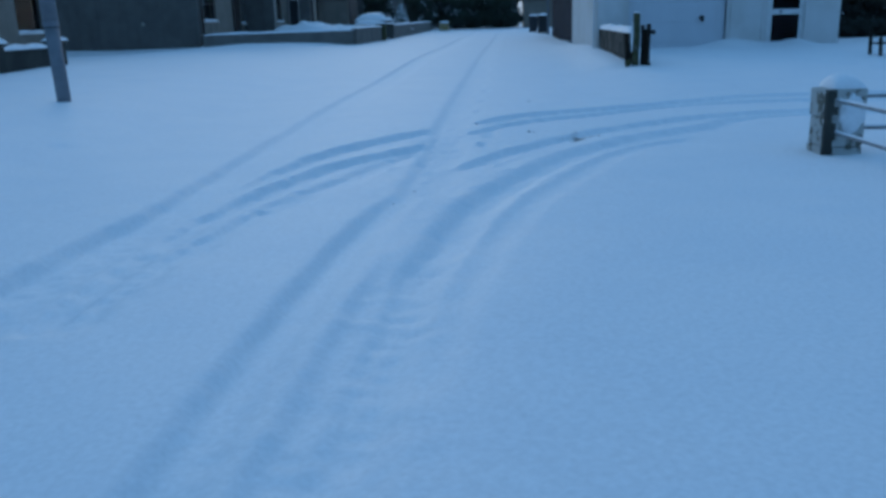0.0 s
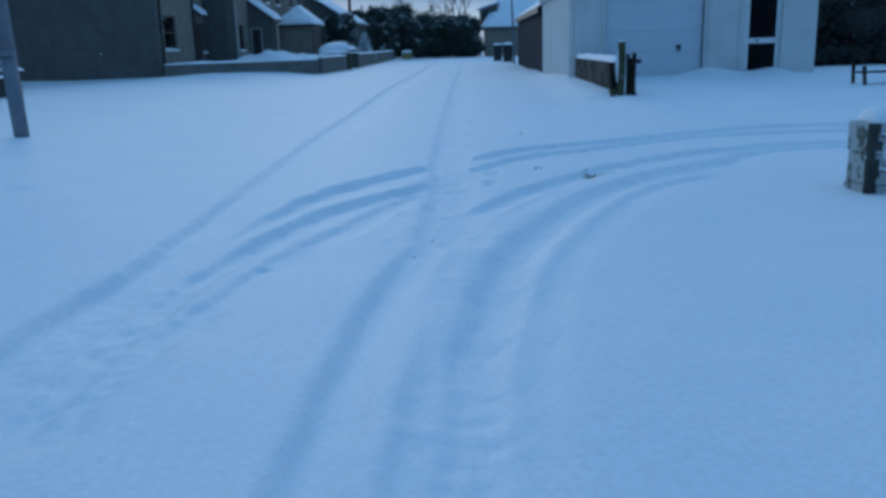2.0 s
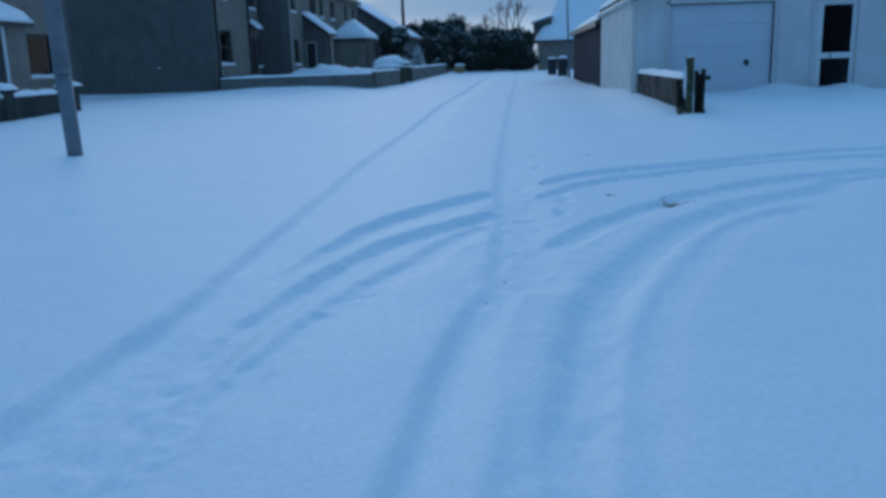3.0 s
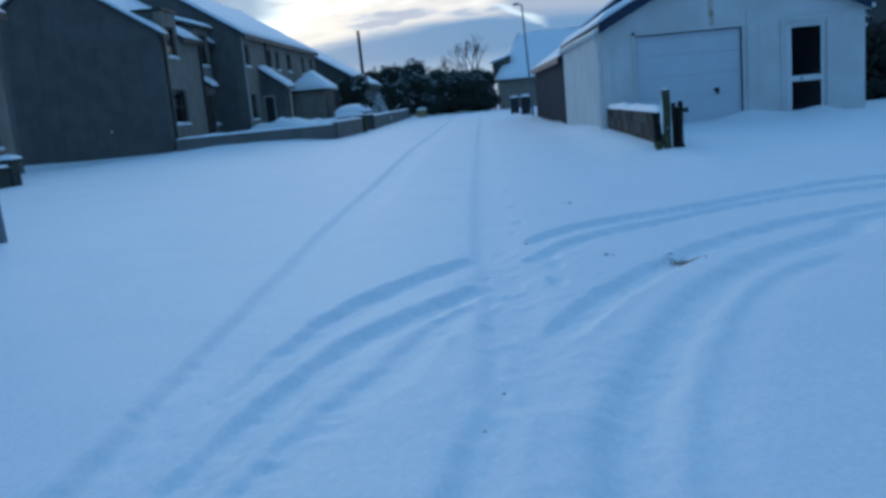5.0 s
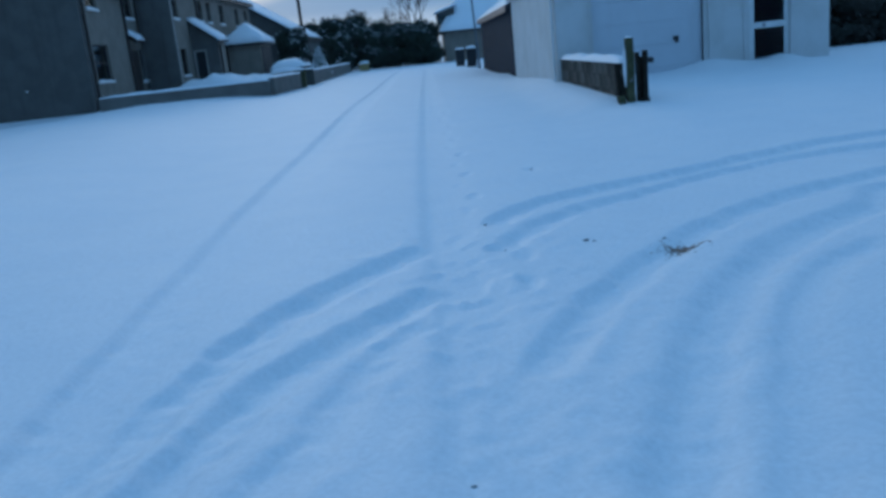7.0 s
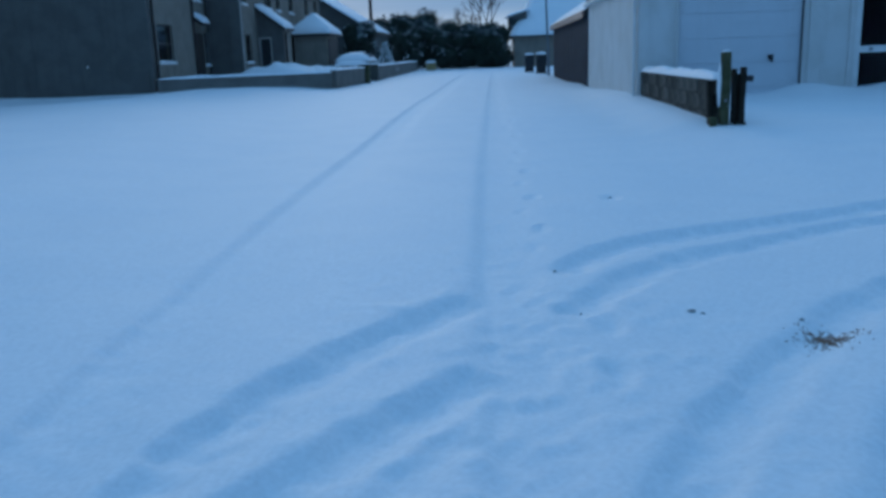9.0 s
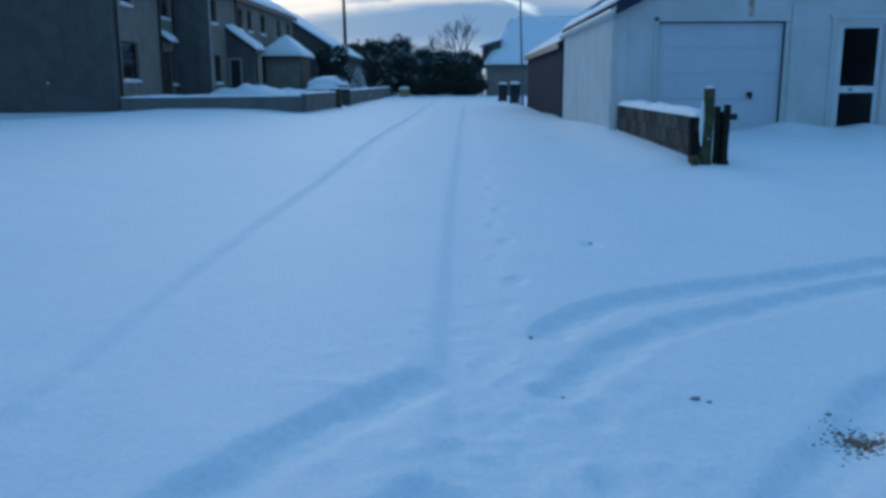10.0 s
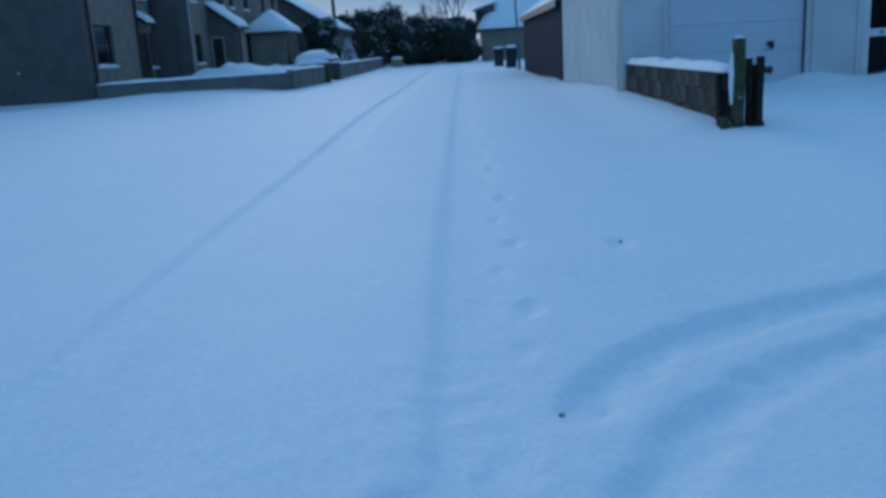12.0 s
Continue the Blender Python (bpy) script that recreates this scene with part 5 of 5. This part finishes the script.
def leafy(name, at, blobs, count, size, material, label, category, snow_share=0.25, trunk=None, group="", seed=1, snow_bias=0.35):
    """A tapered trunk with limbs and a crown of many small clumps spread through overlapping lobes, with snow on the upper ones."""
    rng = random.Random(seed)
    t = thing(name, at, label, category, group)
    if trunk:
        x, y, z0, z1, r = trunk
        bm = tube(B(), (x, y, z0), (x + 0.1, y, z1), r, r * 0.35, 9)
        for k in range(6):
            a = rng.uniform(0, math.tau)
            zz = z0 + (z1 - z0) * rng.uniform(0.3, 0.9)
            tube(bm, (x, y, zz), (x + math.cos(a) * 1.0, y + math.sin(a) * 1.0, zz + 0.8), r * 0.35, r * 0.1, 6)
        part("trunk", bm, BARK, t)
    faces = {0: ([], []), 1: ([], [])}
    weights = [b[3] * b[4] + b[4] * b[5] for b in blobs]
    for k in range(count):
        cx, cy, cz, rx, ry, rz = rng.choices(blobs, weights)[0]
        n = Vector((rng.gauss(0, 1), rng.gauss(0, 1), rng.gauss(0, 1))).normalized()
        rad = rng.uniform(0.62, 1.04) * (0.86 + 0.34 * noise.noise((n.x * 2.4 + cx, n.y * 2.4 + cy, n.z * 2.4 + cz)))
        p = Vector((cx + n.x * rx * rad, cy + n.y * ry * rad, cz + n.z * rz * rad))
        if p.z < at[2] - 0.1:
            continue
        patch = noise.noise((p.x * 0.9, p.y * 0.9, p.z * 1.3))
        white = n.z > snow_bias - patch and rad > 0.72 and rng.random() < snow_share * 2.2
        face = (n + Vector((rng.gauss(0, 0.6), rng.gauss(0, 0.6), rng.gauss(0, 0.6) + (1.2 if white else 0)))).normalized()
        a = face.orthogonal().normalized()
        a = Matrix.Rotation(rng.uniform(0, math.tau), 3, face) @ a
        b = face.cross(a)
        s = size * rng.uniform(0.5, 1.2) * (0.65 if white else 1.0)
        vs, fs = faces[1 if white else 0]
        i = len(vs)
        droop = face * s * 0.3
        vs += [p + a * s, p + b * s * 0.55 + droop, p - a * s, p - b * s * 0.55 - droop * 0.4]
        fs += [(i, i + 1, i + 2), (i, i + 2, i + 3)]
    base = ORIGIN[t]
    for k, nm, mt in ((0, "crown", material), (1, "snow_on_crown", SNOW)):
        vs, fs = faces[k]
        if not vs:
            continue
        me = bpy.data.meshes.new(nm)
        me.from_pydata([v - base for v in vs], [], fs)
        me.materials.append(mt)
        ob = new(nm, me)
        ob.parent = t
    # shaded heart of the crown, so that the sky does not show through its middle
    bm = B()
    for cx, cy, cz, rx, ry, rz in blobs:
        g = bmesh.new()
        bmesh.ops.create_icosphere(g, subdivisions=2, radius=1)
        for v in g.verts:
            k = 0.66 + 0.2 * noise.noise(v.co * 2 + Vector((cx, cy, cz)))
            v.co = Vector((cx + v.co.x * rx * k, cy + v.co.y * ry * k, max(at[2] - 0.15, cz + v.co.z * rz * k)))
        me = bpy.data.meshes.new("t")
        g.to_mesh(me)
        g.free()
        bm.from_mesh(me)
        bpy.data.meshes.remove(me)
    part("inner_growth", bm, material, t)
    return t


HEDGE = [(-8.0, 58.5, 3.0, 1.1), (-6.6, 73.0, 3.0, 1.2), (-8.4, 77.3, 4.3, 1.9), (-6.1, 77.8, 5.3, 2.3), (-4.0, 77.0, 4.4, 2.0), (-2.3, 77.4, 4.2, 1.8), (-0.5, 77.0, 4.1, 1.8), (0.7, 76.6, 3.7, 1.3)]
for k, (x, y, top, w) in enumerate(HEDGE):
    z = gz(x, y) - 0.05
    blobs = [(x, y, z + top * 0.38, w * 1.05, 1.6, top * 0.42), (x + 0.4, y - 0.5, z + top * 0.26, w * 0.9, 1.3, top * 0.30), (x - 0.38 * w, y - 0.3, z + top * 0.68, w * 0.62, 1.2, top * 0.26), (x + 0.36 * w, y - 0.1, z + top * 0.72, w * 0.66, 1.1, top * 0.26), (x + 0.05 * w, y - 0.6, z + top * 0.55, w * 0.7, 1.1, top * 0.28)]
    leafy("evergreen_tree", (x, y, z), blobs, 11000, 0.115, LEAF, "dense dark evergreen tree flecked with snow", "tree", 0.2, (x, y, z, top * 0.8, 0.16), "evergreens across the street's end", 10 + k)

for k, (x, y, w, d, top) in enumerate(((11.0, 27.6, 1.5, 1.4, 2.6), (13.0, 27.9, 1.6, 1.4, 2.5), (15.2, 28.2, 1.7, 1.5, 2.7), (17.6, 28.4, 1.8, 1.5, 2.9))):
    z = gz(x, y) - 0.05
    blobs = [(x, y, z + top * 0.22, w, d, top * 0.36), (x - 0.3, y - 0.3, z + top * 0.5, w * 0.95, d * 0.9, top * 0.36), (x + 0.4, y, z + top * 0.75, w * 0.75, d * 0.8, top * 0.27), (x - 0.5, y - 0.5, z + 0.35, w * 0.8, d * 0.7, 0.6), (x + 0.6, y - 0.5, z + 0.35, w * 0.8, d * 0.7, 0.6)]
    leafy("garden_hedge", (x, y, z), blobs, 6500, 0.085, LEAF_BROWN, "tall dark brownish hedge with specks of snow beside the garage", "hedge", 0.03, (x, y, z, top * 0.7, 0.12), "hedge beside the garage", 40 + k, 0.2)


def make_fir():
    x, y = -6.12, 56.0
    z = gz(x, y) - 0.05
    blobs = [(x, y, z + 0.40 + 0.33 * i, 0.78 - 0.14 * i, 0.74 - 0.13 * i, 0.36) for i in range(5)]
    leafy("garden_conifer", (x, y, z), blobs, 4600, 0.10, FIR, "small cone-shaped garden conifer dusted with snow", "conifer", 0.6, (x, y, z, 1.7, 0.06), "", 77, -0.2)


make_fir()


def make_bare_tree(x, y, height, seed, label):
    rng = random.Random(seed)
    z = gz(x, y)
    t = thing("bare_tree", (x, y, z), label, "tree")
    bm, twigs = B(), B()

    def grow(p, way, ln, r, level):
        q = p + way * ln
        tube(bm if level < 2 else twigs, p, q, r, r * 0.66, 7 if level < 3 else 4)
        if level >= 6:
            return
        for k in range(3 if level < 4 else 2):
            side = Vector((rng.gauss(0, 1), rng.gauss(0, 1), rng.gauss(0, 0.5)))
            w = (way + side.normalized() * rng.uniform(0.25, 0.55) + Vector((0, 0, 0.10))).normalized()
            grow(q if k else p.lerp(q, 0.85), w, ln * rng.uniform(0.52, 0.72), r * 0.62, level + 1)
    grow(Vector((x, y, z - 0.2)), Vector((0.05, 0, 1)), height * 0.40, height * 0.018, 0)
    part("trunk", bm, BARK, t)
    part("crown", twigs, BARK, t)


make_bare_tree(-0.3, 80.5, 6.4, 5, "leafless rounded tree behind the evergreens")
make_bare_tree(-2.2, 80.8, 5.6, 9, "slim leafless tree behind the evergreens")

# ---- small things on the snow ----


def make_grit_patch():
    rng = random.Random(4)
    bm = B()
    for k in range(620):
        a, r = rng.uniform(0, math.tau), min(1.3, abs(rng.gauss(0, 0.5)))
        x, y = 1.83 + math.cos(a) * r * 0.15, 8.13 + math.sin(a) * r * 0.16 + math.cos(a) * r * 0.03
        s = rng.uniform(0.0015, 0.0055)
        z = float(rutted(np.array([x]), np.array([y]), lie(np.array([x]), np.array([y])))[0])
        g = bmesh.ops.create_icosphere(bm, subdivisions=1, radius=s)["verts"]
        sx, sy = rng.uniform(0.8, 1.8), rng.uniform(0.8, 1.4)
        for v in g:
            v.co = Vector((v.co.x * sx, v.co.y * sy, v.co.z * 0.7)) + Vector((x, y, z + s * 0.2))
    solo("grit_patch", bm, GRIT, (1.80, 8.05, 0), "patch of brown grit and earth showing through the snow", "grit", kind="stuff")


make_grit_patch()


def make_pebble(x, y, r, seed):
    bm = B()
    bmesh.ops.create_icosphere(bm, subdivisions=2, radius=1)
    z = float(rutted(np.array([x]), np.array([y]), lie(np.array([x]), np.array([y])))[0])
    for v in bm.verts:
        k = 1 + 0.35 * noise.noise(v.co * 1.7 + Vector((seed, 0, 0)))
        v.co = Vector((v.co.x * r * 1.5 * k + x, v.co.y * r * k + y, v.co.z * r * 0.7 * k + z + r * 0.25))
    solo("pebble", bm, STONE, (x, y, z), "small dark stone lying on the snow", "stone", "stones thrown up by wheels")


# the first stone is put in for a faint smeared clod of snow
for k, (x, y, r) in enumerate(((1.315, 8.44, 0.014), (0.72, 9.28, 0.009), (1.375, 11.73, 0.011), (0.80, 8.55, 0.005), (0.42, 5.6, 0.007), (0.33, 5.15, 0.006), (1.78, 8.30, 0.009), (1.36, 8.41, 0.008))):
    make_pebble(x, y, r, k * 3.1)


def make_slatted_bench():
    x, y = 8.75, 17.3
    z = gz(x, y)
    b = thing("garden_bench", (x, y, z), "low dark slatted garden bench half buried in snow", "bench")
    for i in range(6):
        part("slat", box(B(), (x - 0.45, y - 0.22 + i * 0.08, z + 0.22), (x + 0.75, y - 0.17 + i * 0.08, z + 0.245), 0.004), WOOD_DARK, b)
    for s in (-0.40, 0.62):
        part("side_frame", prism(B(), [(x + s, y - 0.28, z - 0.1), (x + s, y - 0.22, z - 0.1), (x + s, y - 0.12, z + 0.34), (x + s, y - 0.18, z + 0.36)], (0.05, 0, 0)), WOOD_DARK, b)
        part("side_frame", prism(B(), [(x + s, y + 0.24, z - 0.1), (x + s, y + 0.30, z - 0.1), (x + s, y + 0.36, z + 0.5), (x + s, y + 0.30, z + 0.5)], (0.05, 0, 0)), WOOD_DARK, b)


make_slatted_bench()
